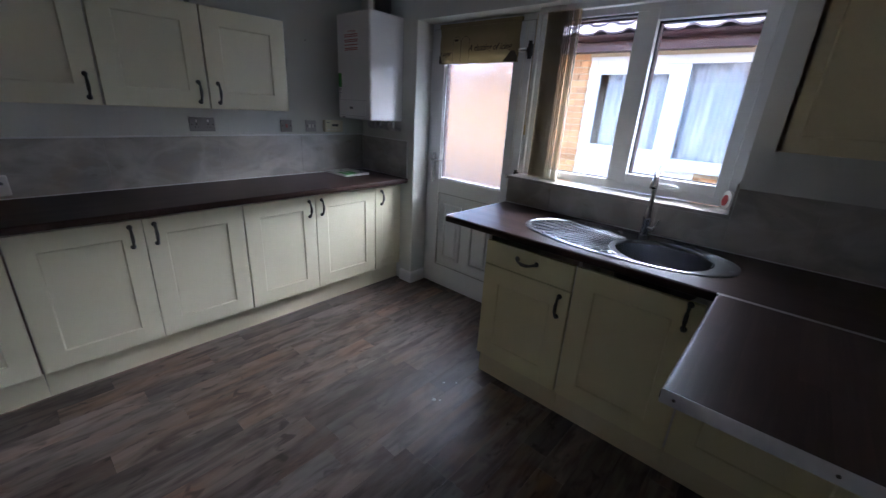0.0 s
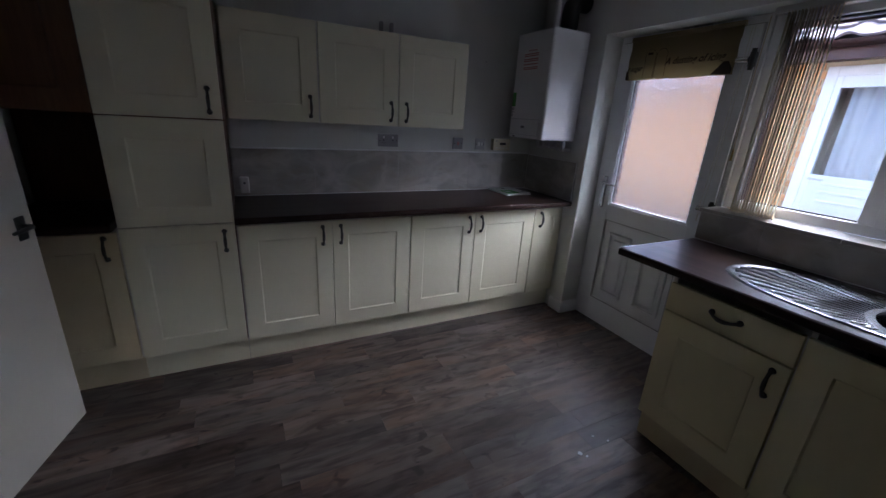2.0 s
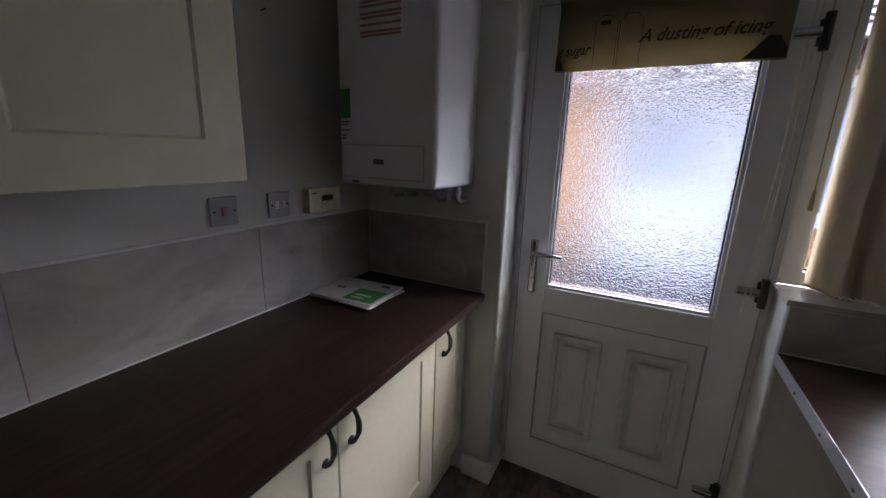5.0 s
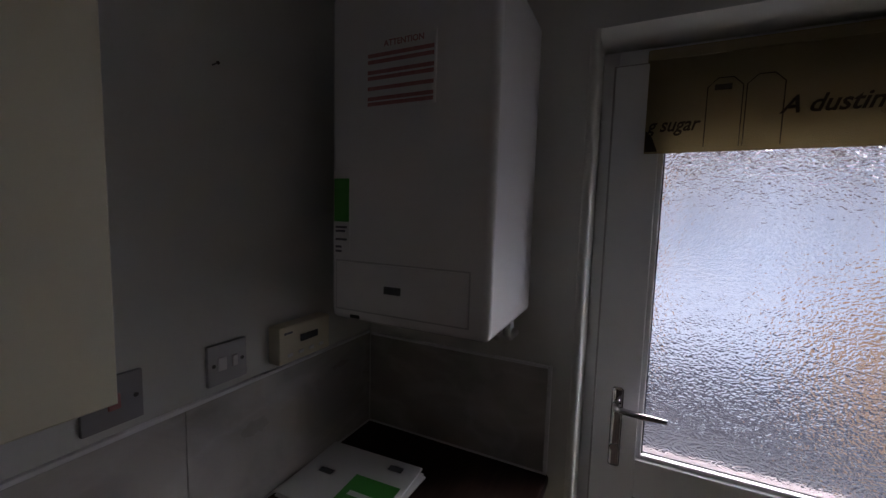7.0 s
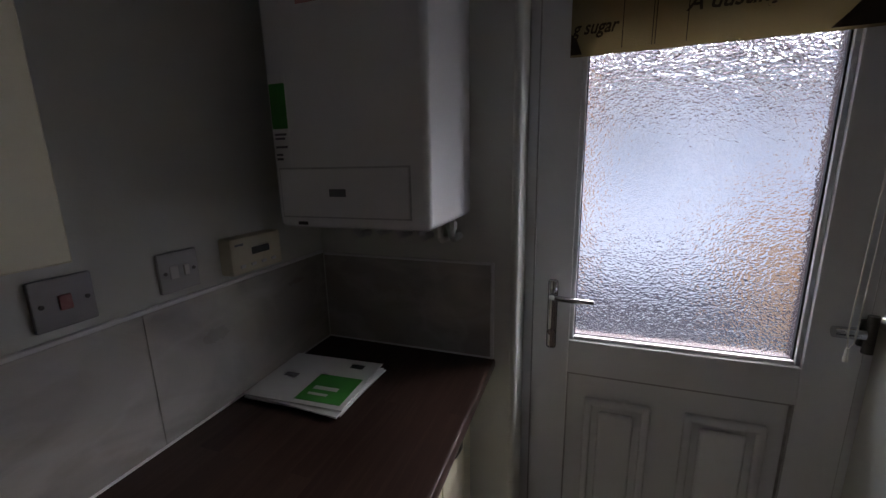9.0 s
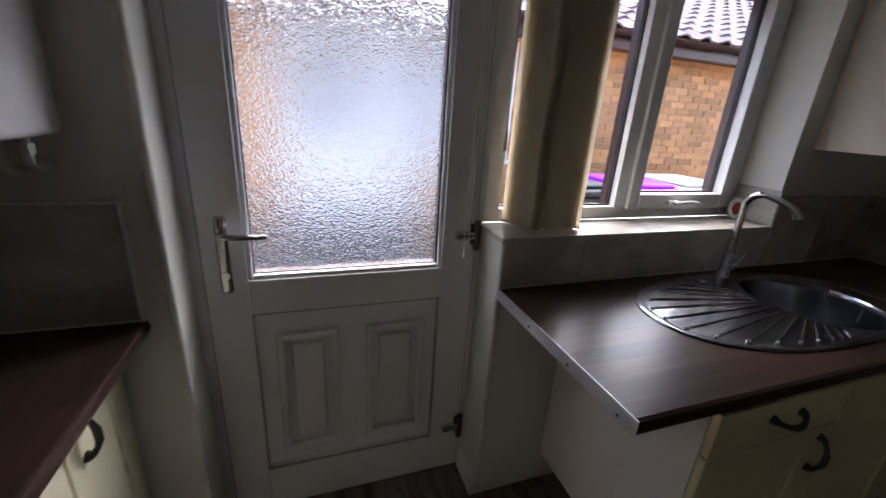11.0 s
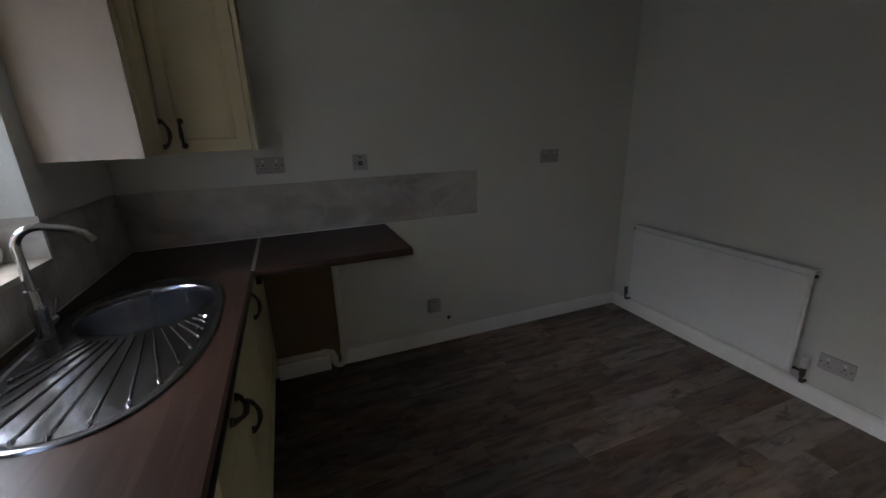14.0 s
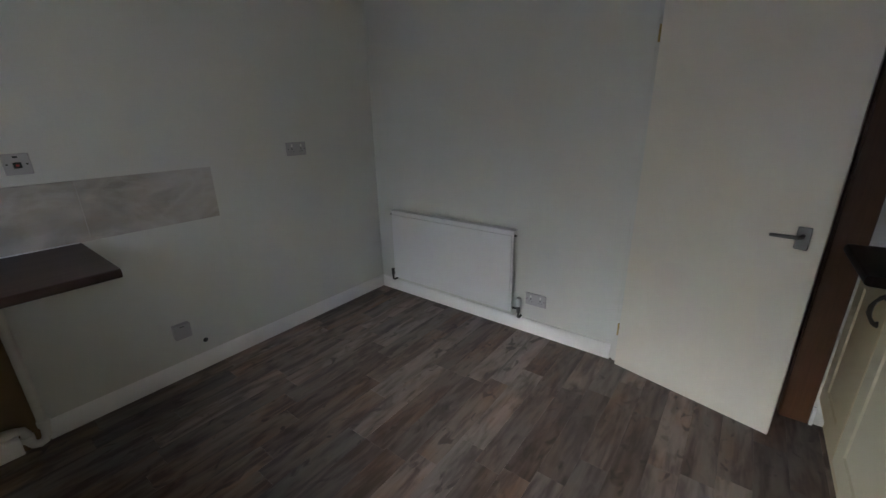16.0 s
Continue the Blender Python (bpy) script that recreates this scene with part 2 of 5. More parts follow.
M_WALL = material("painted_plaster", (0.66, 0.665, 0.615), 0.8, blotch=0.1, blotch_scale=2.0, dark=(0.5, 0.48, 0.43), bump=0.12, bump_scale=90)
M_CEIL = material("ceiling_paint", (0.8, 0.8, 0.79), 0.85, blotch=0.05, dark=(0.6, 0.58, 0.55), bump=0.15, bump_scale=60)
M_GLOSS = material("white_gloss_paint", (0.84, 0.835, 0.82), 0.28, blotch=0.08, blotch_scale=5, dark=(0.55, 0.52, 0.46), bump=0.04, bump_scale=30)
M_DOOR = material("cream_gloss_door_paint", (0.72, 0.69, 0.6), 0.34, blotch=0.08, blotch_scale=4, dark=(0.5, 0.46, 0.36), bump=0.05, bump_scale=25, rough_var=0.06)
M_PLANK = plank_print("vinyl_wood_plank")
M_SUBFLOOR = material("dark_plank_joint", (0.04, 0.033, 0.03), 0.7, grain=0.3, dark=(0.02, 0.02, 0.02))
M_CREAM = material("cream_satin_foil", (0.76, 0.722, 0.54), 0.38, blotch=0.05, blotch_scale=6, dark=(0.6, 0.54, 0.4), bump=0.03, bump_scale=200)
M_CREAM2 = material("warm_cream_foil", (0.75, 0.68, 0.42), 0.38, blotch=0.06, blotch_scale=6, dark=(0.6, 0.5, 0.33), bump=0.03, bump_scale=200)
M_AGED = material("aged_cream_foil", (0.7, 0.61, 0.4), 0.42, blotch=0.15, blotch_scale=5, grain=0.1, dark=(0.5, 0.4, 0.2), bump=0.04, bump_scale=120)
M_CARCASS = material("pale_melamine_board", (0.72, 0.68, 0.62), 0.5, blotch=0.05, dark=(0.5, 0.45, 0.4), bump=0.02)
M_BEIGE = material("beige_melamine_board", (0.66, 0.57, 0.48), 0.5, blotch=0.05, dark=(0.5, 0.42, 0.34), bump=0.02)
M_TAN = material("brown_streaked_panel", (0.2, 0.1, 0.045), 0.45, grain=0.5, grain_scale=12, stretch=(6, 6, 0.6), dark=(0.1, 0.045, 0.02), blotch=0.3, bump=0.05)
M_JAMB = material("stained_softwood", (0.12, 0.052, 0.023), 0.42, grain=0.55, grain_scale=14, stretch=(8, 8, 0.5), dark=(0.07, 0.028, 0.011), blotch=0.3, bump=0.06)
M_TOPX = block_laminate("walnut_block_laminate")
M_TILE = stone_tile("beige_stone_tile")
M_GROUT = material("pale_grout", (0.5, 0.48, 0.44), 0.8, grain=0.2, dark=(0.4, 0.38, 0.35))
M_TRIM = material("white_plastic_trim", (0.78, 0.78, 0.77), 0.35, blotch=0.05, dark=(0.6, 0.6, 0.58))
M_PVC = material("white_upvc", (0.8, 0.81, 0.82), 0.28, blotch=0.08, blotch_scale=4, dark=(0.6, 0.6, 0.58), bump=0.02)
M_SEAL = material("black_rubber_seal", (0.02, 0.02, 0.022), 0.6, grain=0.2, dark=(0.05, 0.05, 0.05))
M_ENAMEL = material("white_enamelled_steel", (0.8, 0.8, 0.79), 0.13, blotch=0.04, dark=(0.65, 0.64, 0.6), coat=0.5, bump=0.015, bump_scale=20)
M_RAD = material("white_radiator_enamel", (0.76, 0.76, 0.75), 0.3, blotch=0.05, dark=(0.6, 0.58, 0.55))
M_PLASTIC = material("white_switch_plastic", (0.72, 0.71, 0.68), 0.35, blotch=0.08, dark=(0.55, 0.52, 0.45))
M_PLASTIC_OLD = material("yellowed_plastic", (0.68, 0.62, 0.46), 0.4, blotch=0.1, dark=(0.5, 0.43, 0.28))
M_STEEL_SW = material("brushed_steel_plate", (0.3, 0.29, 0.29), 0.5, metal=0.5, grain=0.2, grain_scale=40, stretch=(1, 8, 1), dark=(0.35, 0.35, 0.35))
M_SATIN = material("satin_nickel", (0.17, 0.17, 0.165), 0.38, metal=0.8, grain=0.2, grain_scale=70, dark=(0.15, 0.15, 0.15))
M_CHROME = material("chrome", (0.58, 0.59, 0.61), 0.09, metal=1.0, blotch=0.05, dark=(0.5, 0.5, 0.5))
M_PEWTER = material("dark_pewter", (0.1, 0.095, 0.09), 0.33, metal=0.9, grain=0.3, grain_scale=90, dark=(0.03, 0.03, 0.03))
M_INOX = material("brushed_stainless", (0.27, 0.275, 0.29), 0.22, metal=1.0, grain=0.25, grain_scale=60, stretch=(1, 6, 1), dark=(0.3, 0.3, 0.32), rough_var=0.06)
M_ALU = material("aluminium_strip", (0.62, 0.62, 0.62), 0.38, metal=0.85, grain=0.2, dark=(0.45, 0.45, 0.45))
M_BRASS = material("dull_brass", (0.5, 0.38, 0.16), 0.35, metal=0.9, grain=0.2, dark=(0.25, 0.18, 0.07))
M_GLASS = glass("clear_glass")
M_OBSCURE = glass("obscure_glass", True)
M_FABRIC = material("cream_print_fabric", (0.33, 0.275, 0.165), 0.85, grain=0.2, grain_scale=220, blotch=0.2, blotch_scale=7, dark=(0.26, 0.2, 0.1), bump=0.2, bump_scale=400)
M_PRINT = material("dark_brown_print", (0.045, 0.03, 0.022), 0.8, grain=0.2, dark=(0.1, 0.07, 0.05))
M_VANE = material("beige_blind_fabric", (0.72, 0.67, 0.56), 0.85, grain=0.2, grain_scale=150, blotch=0.25, blotch_scale=6, stretch=(1, 1, 0.4), dark=(0.42, 0.32, 0.17), bump=0.15, bump_scale=300)
let_light_through(M_VANE, (0.78, 0.71, 0.56), 0.42)
let_light_through(M_OBSCURE, (0.8, 0.8, 0.82), 0.02)
let_light_through(M_FABRIC, (0.36, 0.27, 0.12), 0.13)
M_CORD = material("white_cord", (0.7, 0.68, 0.6), 0.8, grain=0.2, dark=(0.5, 0.45, 0.4))
M_BLACK = material("black_plastic", (0.02, 0.02, 0.022), 0.4, blotch=0.2, dark=(0.05, 0.05, 0.05))
M_RED = material("red_print", (0.4, 0.05, 0.05), 0.6, grain=0.2, dark=(0.25, 0.05, 0.05))
M_REDINK = material("faded_red_ink", (0.42, 0.17, 0.16), 0.7, grain=0.3, grain_scale=90, dark=(0.6, 0.4, 0.38))
M_PAPER = material("white_paper", (0.76, 0.76, 0.74), 0.7, blotch=0.06, dark=(0.6, 0.6, 0.57))
M_GREEN = material("green_print", (0.06, 0.32, 0.05), 0.5, blotch=0.15, dark=(0.04, 0.2, 0.03))
M_GREYINK = material("grey_ink", (0.13, 0.13, 0.14), 0.6, grain=0.2, dark=(0.25, 0.25, 0.25))
M_COPPER = material("white_painted_pipe", (0.68, 0.66, 0.6), 0.4, blotch=0.2, dark=(0.45, 0.38, 0.3))
M_BRICK = material("buff_orange_brick", (0.62, 0.33, 0.145), 0.85, grain=0.35, grain_scale=35, blotch=0.35, blotch_scale=9, dark=(0.32, 0.125, 0.06), rand=0.33, bump=0.3, bump_scale=60)
M_BRICKS = material("buff_orange_brickwork", (0.62, 0.33, 0.145), 0.85, grain=0.35, grain_scale=35, blotch=0.35, blotch_scale=9, dark=(0.32, 0.125, 0.06), rand=0.33, island=True, bump=0.3, bump_scale=60)
M_MORTAR = material("buff_mortar", (0.55, 0.44, 0.3), 0.95, grain=0.3, grain_scale=60, dark=(0.25, 0.19, 0.13), bump=0.2)
M_ROOF = material("grey_concrete_roof_tile", (0.2, 0.152, 0.148), 0.9, grain=0.3, grain_scale=30, blotch=0.35, blotch_scale=6, dark=(0.11, 0.08, 0.08), rand=0.12, bump=0.2)
M_FASCIA = material("dark_brown_fascia", (0.055, 0.02, 0.018), 0.35, blotch=0.2, dark=(0.03, 0.012, 0.01))
M_SLATE = material("dark_slate_render", (0.055, 0.05, 0.065), 0.8, grain=0.4, grain_scale=30, blotch=0.4, blotch_scale=2, dark=(0.025, 0.022, 0.03), bump=0.2)
M_NET = material("pale_net_curtain", (0.68, 0.69, 0.74), 0.9, grain=0.2, grain_scale=60, stretch=(6, 6, 0.4), dark=(0.4, 0.44, 0.52))
M_GROUND = material("dark_tarmac_yard", (0.075, 0.073, 0.075), 0.85, grain=0.35, grain_scale=25, blotch=0.4, blotch_scale=1.2, dark=(0.04, 0.038, 0.04), bump=0.25, bump_scale=40)
M_PURPLE = material("purple_plastic", (0.4, 0.05, 0.6), 0.4, blotch=0.1, dark=(0.25, 0.03, 0.4))
M_BIN = material("dark_grey_plastic", (0.025, 0.027, 0.034), 0.6, blotch=0.2, dark=(0.06, 0.06, 0.065))
M_PALE = material("pale_grey_plastic", (0.5, 0.5, 0.5), 0.5, blotch=0.15, dark=(0.35, 0.35, 0.35))
M_BOARD = material("brown_chipboard", (0.2, 0.13, 0.065), 0.7, grain=0.3, grain_scale=60, blotch=0.3, dark=(0.16, 0.1, 0.05), bump=0.1)
M_GREYPL = material("grey_plastic_plate", (0.42, 0.41, 0.41), 0.4, blotch=0.1, dark=(0.3, 0.29, 0.29))
M_HALL = material("hall_paint", (0.45, 0.36, 0.3), 0.8, blotch=0.1, dark=(0.3, 0.22, 0.18), bump=0.08)


# ---- mesh helpers ----
def box(bm, x0, x1, y0, y1, z0, z1, bevel=0.0, seg=2):
    """A box with rounded edges, added to bm."""
    r = bmesh.ops.create_cube(bm, size=1.0)
    vs = r["verts"]
    bmesh.ops.scale(bm, vec=(x1 - x0, y1 - y0, z1 - z0), verts=vs)
    bmesh.ops.translate(bm, vec=((x0 + x1) / 2, (y0 + y1) / 2, (z0 + z1) / 2), verts=vs)
    if bevel:
        es = list({e for v in vs for e in v.link_edges})
        bmesh.ops.bevel(bm, geom=es, offset=bevel, segments=seg, profile=0.5, affect="EDGES")
    return bm


def B(*boxes, bevel=0.002, seg=2):
    bm = bmesh.new()
    for b in boxes:
        box(bm, *b, bevel=bevel, seg=seg)
    return bm


def tube(bm, pts, radius, sides=10, caps=True):
    """A round pipe through the points; radius may be one number or one for each point."""
    pts = [Vector(p) for p in pts]
    rs = radius if isinstance(radius, (list, tuple)) else [radius] * len(pts)
    rings, up = [], None
    for i, p in enumerate(pts):
        d = (pts[min(i + 1, len(pts) - 1)] - pts[max(i - 1, 0)]).normalized()
        if up is None:
            up = d.orthogonal().normalized()
        up = (up - d * up.dot(d)).normalized()
        side = d.cross(up)
        rings.append([bm.verts.new(p + (up * math.cos(a) + side * math.sin(a)) * rs[i]) for a in [2 * math.pi * k / sides for k in range(sides)]])
    for a, b in zip(rings, rings[1:]):
        for k in range(sides):
            bm.faces.new((a[k], a[(k + 1) % sides], b[(k + 1) % sides], b[k]))
    if caps:
        bm.faces.new(rings[0][::-1])
        bm.faces.new(rings[-1])
    return bm


def arc(c, r, a0, a1, n, u, v):
    """Points on an arc round c in the plane of u and v, in degrees."""
    c, u, v = Vector(c), Vector(u), Vector(v)
    return [c + u * r * math.cos(radians(a0 + (a1 - a0) * i / n)) + v * r * math.sin(radians(a0 + (a1 - a0) * i / n)) for i in range(n + 1)]


def prism(bm, outline, y0, y1):
    """An outline in x and z, pushed from y0 to y1."""
    a = [bm.verts.new((x, y0, z)) for x, z in outline]
    b = [bm.verts.new((x, y1, z)) for x, z in outline]
    n = len(a)
    for i in range(n):
        bm.faces.new((a[i], a[(i + 1) % n], b[(i + 1) % n], b[i]))
    bm.faces.new(a[::-1])
    bm.faces.new(b)
    return bm


def slab(bm, outline, z0, z1):
    """An outline in x and y, pushed from z0 to z1."""
    a = [bm.verts.new((x, y, z0)) for x, y in outline]
    b = [bm.verts.new((x, y, z1)) for x, y in outline]
    n = len(a)
    for i in range(n):
        bm.faces.new((a[i], a[(i + 1) % n], b[(i + 1) % n], b[i]))
    bm.faces.new(a[::-1])
    bm.faces.new(b)
    return bm


def finish(bm, name, mat, smooth=True):
    """The mesh, with shading normals weighted by area, so that flat faces stay flat up to their rounded edges."""
    bmesh.ops.recalc_face_normals(bm, faces=bm.faces)
    me = bpy.data.meshes.new(name)
    bm.normal_update()
    bm.to_mesh(me)
    normals = []
    if smooth:
        area = {f: max(f.calc_area(), 1e-10) for f in bm.faces}
        for f in bm.faces:
            for lp in f.loops:
                total = Vector((0, 0, 0))
                for g in lp.vert.link_faces:
                    if g.normal.dot(f.normal) > 0.82:
                        total += g.normal * area[g]
                normals.append(tuple(total.normalized()) if total.length > 1e-14 else tuple(f.normal))
    bm.free()
    me.materials.append(mat)
    if smooth:
        me.polygons.foreach_set("use_smooth", [True] * len(me.polygons))
        me.set_sharp_from_angle(angle=radians(35))
        me.normals_split_custom_set(normals)
    return me


def part(name, bm, mat, parent, label=""):
    ob = new(name, finish(bm, name, mat))
    ob.parent = parent
    return tagged(ob, label)


def thing(name, m, label, category, group=""):
    """An Empty at the thing's base, which its parts hang under."""
    ob = new(name)
    ob.empty_display_size = 0.05
    ob.matrix_world = m
    return tagged(ob, label, category, group)


def solid(name, bm, mat, label, category="", kind="", m=None, group=""):
    ob = new(name, finish(bm, name, mat))
    if m is not None:
        ob.matrix_world = m
    return tagged(ob, label, category, group, kind)


def writing(name, body, size, mat, parent, m, shear=0.0, squeeze=1.0):
    """Flat lettering, as a mesh under its thing."""
    cu = bpy.data.curves.new(name, "FONT")
    cu.body, cu.size, cu.shear, cu.extrude, cu.offset = body, size, shear, 0.0004, size * 0.016
    cu.resolution_u = 3
    tmp = bpy.data.objects.new(name, cu)
    scene.collection.objects.link(tmp)
    dg = bpy.context.evaluated_depsgraph_get()
    me = bpy.data.meshes.new_from_object(tmp.evaluated_get(dg))
    bpy.data.objects.remove(tmp)
    me.materials.clear()
    me.materials.append(mat)
    ob = new(name, me)
    ob.parent = parent
    ob.matrix_local = m @ Matrix.Diagonal((squeeze, 1, 1, 1))
    return ob


# ---- room shell ----
XL, XR, YB, YF, ZC = -2.64, 0.80, -0.835, 2.406, 2.38      # left, right, back and window walls, ceiling
YO = 2.68                                                    # outer face of the window wall
OX0, OX1, OZ = -1.985, 0.125, 2.045                          # opening for back door and window
DX0, DX1, DZ = -2.0, -1.235, 1.99                            # inner doorway in the back wall

solid("wall_left", B((XL - 0.2, XL, YB - 0.2, YO, 0, 2.6), bevel=0), M_WALL, "white painted plaster wall behind the fitted kitchen units", "wall", "structure")
solid("wall_right", B((XR, XR + 0.2, YB - 0.2, YO, 0, 2.6), bevel=0), M_WALL, "white painted plaster wall with a tiled strip and sockets", "wall", "structure")
w = bmesh.new()
box(w, XL, OX0, YF, YO, 0, 2.6)
box(w, OX1, XR, YF, YO, 0, 2.6)
box(w, OX0, OX1, YF, YO, OZ, 2.6)
box(w, -1.09, OX1, YF, YO, 0, 1.062)
solid("wall_window", w, M_WALL, "white painted wall with one opening for back door and window", "wall", "structure")
w = bmesh.new()
box(w, XL, DX0 - 0.03, YB - 0.12, YB, 0, 2.6)
box(w, DX1 + 0.03, XR, YB - 0.12, YB, 0, 2.6)
box(w, DX0 - 0.03, DX1 + 0.03, YB - 0.12, YB, DZ + 0.03, 2.6)
solid("wall_back", w, M_WALL, "white painted plaster wall with radiator and inner doorway", "wall", "structure")
solid("ceiling", B((XL - 0.2, XR + 0.2, YB - 0.2, YO, ZC, ZC + 0.15), bevel=0), M_CEIL, "plain white painted ceiling over the kitchen", "ceiling", "structure")
floor = solid("floor", B((XL, XR, YB - 0.12, YF + 0.19, -0.12, -0.002), bevel=0), M_SUBFLOOR, "grey-brown wood-effect vinyl plank floor", "floor", "structure")

# rounded plaster beads on the corners of the opening
w = bmesh.new()
tube(w, [(OX0 - 0.008, YF + 0.006, 0.1), (OX0 - 0.008, YF + 0.006, OZ)], 0.012, 12)
tube(w, [(-1.082, YF + 0.006, 0.1), (-1.082, YF + 0.006, 1.06)], 0.012, 12)
solid("trim_corner_bead", w, M_WALL, "rounded white plaster corner beads of the opening", "trim", "structure")

# hall beyond the inner door
w = bmesh.new()
box(w, -2.9, -0.4, -2.1, -2.0, 0, 2.5)
box(w, -3.0, -2.9, -2.1, YB - 0.12, 0, 2.5)
box(w, -0.4, -0.3, -2.1, YB - 0.12, 0, 2.5)
box(w, -3.0, -0.3, -2.1, YB - 0.12, 2.4, 2.5)
box(w, -3.0, -0.3, -2.1, YB - 0.12, -0.1, -0.003)
solid("wall_hall", w, M_HALL, "plain painted hallway walls beyond the inner door", "wall", "structure")


def skirting(name, x0, x1, y0, y1, side):
    """A skirting board with a rounded top; side names the way it faces."""
    h, d = 0.098, 0.018
    prof = [(0, 0), (d, 0), (d, h - 0.022), (d * 0.75, h - 0.01), (d * 0.4, h - 0.002), (0, h)]
    bm = bmesh.new()
    ends = []
    for t in (0, 1):
        x, y = (x0, y0) if t == 0 else (x1, y1)
        ends.append([bm.verts.new((x + side[0] * a, y + side[1] * a, b)) for a, b in prof])
    n = len(prof)
    for i in range(n):
        bm.faces.new((ends[0][i], ends[0][(i + 1) % n], ends[1][(i + 1) % n], ends[1][i]))
    bm.faces.new(ends[0])
    bm.faces.new(ends[1][::-1])
    return solid(name, bm, M_GLOSS, "white gloss skirting board along the floor", "skirting", "structure")


skirting("baseboard_right", XR - 0.0005, XR - 0.0005, YB, 1.42, (-1, 0))
skirting("baseboard_alcove", XR - 0.0205, XR - 0.0205, 1.512, 1.822, (-1, 0))
skirting("baseboard_back", DX1 + 0.05, XR - 0.02, YB + 0.0005, YB + 0.0005, (0, 1))
skirting("baseboard_back_corner", -2.13, DX0 - 0.117, YB + 0.0005, YB + 0.0005, (0, 1))
skirting("baseboard_pillar", -2.11, OX0 + 0.018, YF - 0.0005, YF - 0.0005, (0, -1))
skirting("baseboard_pillar_return", OX0 + 0.0005, OX0 + 0.0005, YF - 0.018, YF + 0.15, (1, 0))
skirting("baseboard_low_wall", -1.0905, -1.0905, YF, YF + 0.15, (-1, 0))


# ---- fitted units ----
def bow_handle(parent, x, z, upright=True, length=0.105):
    """A bowed pewter pull with flared feet; the door's face is at y = 0 and looks to -y."""
    bm = bmesh.new()
    h = length / 2
    line = [(-h, -0.004), (-h * 0.92, -0.014), (-h * 0.6, -0.024), (-h * 0.25, -0.03), (h * 0.25, -0.03), (h * 0.6, -0.024), (h * 0.92, -0.014), (h, -0.004)]
    rad = [0.0115, 0.0072, 0.006, 0.0082, 0.0082, 0.006, 0.0072, 0.0115]
    if upright:
        tube(bm, [(x, y, z + s) for s, y in line], rad, 8)
    else:
        tube(bm, [(x + s, y, z - 0.012 * math.cos(s / h * 1.5)) for s, y in line], rad, 8)
    for s in (-h, h):
        p = (x, z + s) if upright else (x + s, z)
        tube(bm, [(p[0], 0.0, p[1]), (p[0], -0.006, p[1])], [0.013, 0.0105], 10)
    return part("handle", bm, M_PEWTER, parent, "dark pewter bow handle")


def shaker_door(parent, x0, x1, z0, z1, mat, handle=None, upright=True, style="shaker", name="door", rail=0.092):
    """A 20 mm door with frame and sunk panel; drawers are plain slabs with rounded edges."""
    g = 0.0016
    x0, x1, z0, z1 = x0 + g, x1 - g, z0 + g, z1 - g
    bm = bmesh.new()
    if style == "slab":
        box(bm, x0, x1, 0, 0.02, z0, z1, bevel=0.003)
    else:
        r = min(rail, (x1 - x0) * 0.3)
        loops = []
        for inset, y in ((0.0, 0.02), (0.0, 0.002), (0.002, 0.0), (r, 0.0), (r + 0.002, 0.002), (r + 0.006, 0.006)):
            loops.append([bm.verts.new(p) for p in ((x0 + inset, y, z0 + inset), (x1 - inset, y, z0 + inset), (x1 - inset, y, z1 - inset), (x0 + inset, y, z1 - inset))])
        for o, i in zip(loops, loops[1:]):
            for k in range(4):
                bm.faces.new((o[k], o[(k + 1) % 4], i[(k + 1) % 4], i[k]))
        bm.faces.new(loops[0][::-1])
        bm.faces.new(loops[-1])
        if style == "arch":
            cx, hw = (x0 + x1) / 2, (x1 - x0) / 2 - r - 0.022
            zb, zt = z0 + r + 0.022, z1 - r - 0.06
            out = [(cx - hw, zb), (cx + hw, zb), (cx + hw, zt)] + [(cx + hw * math.cos(radians(q)), zt + 0.035 * math.sin(radians(q))) for q in range(15, 180, 15)] + [(cx - hw, zt)]
            field = prism(bmesh.new(), out, 0.0015, 0.007)
    d = part(name, bm, mat, parent)
    if style == "arch":
        part("raised_field", field, mat, d)
    if handle:
        bow_handle(d, handle[0], handle[1], upright)
    return d


def cabinet(name, m, width, depth, z0, z1, doors, mat, label, plinth=0.0, group="", carcass=None, plinth_mat=None, top=True):
    """A unit whose doors' faces lie at local y = 0 and look to -y, with x along the run."""
    c = thing(name, m, label, "cabinet", group)
    t = 0.018
    y0, y1 = 0.0215, depth
    board = carcass or M_CARCASS
    part("side_panel", B((0.0005, t, y0, y1, z0, z1), bevel=0.001), board, c)
    part("side_panel", B((width - t, width - 0.0005, y0, y1, z0, z1), bevel=0.001), board, c)
    part("bottom_panel", B((t, width - t, y0, y1, z0, z0 + t), bevel=0.001), board, c)
    if top:
        part("top_panel", B((t, width - t, y0, y1, z1 - t, z1), bevel=0.001), board, c)
    part("back_panel", B((t, width - t, y1 - 0.008, y1, z0 + t, z1 - t), bevel=0), board, c)
    for d in doors:
        a0, a1 = d[0] + (0.0025 if d[0] == 0 else 0), d[1] - (0.0025 if d[1] == width else 0)
        shaker_door(c, a0, a1, *d[2:4], mat, **(d[4] if len(d) > 4 else {}))
    if plinth:
        part("plinth", B((0.0, width, 0.045, 0.063, 0.0, plinth), bevel=0.001), plinth_mat or mat, c)
    return c


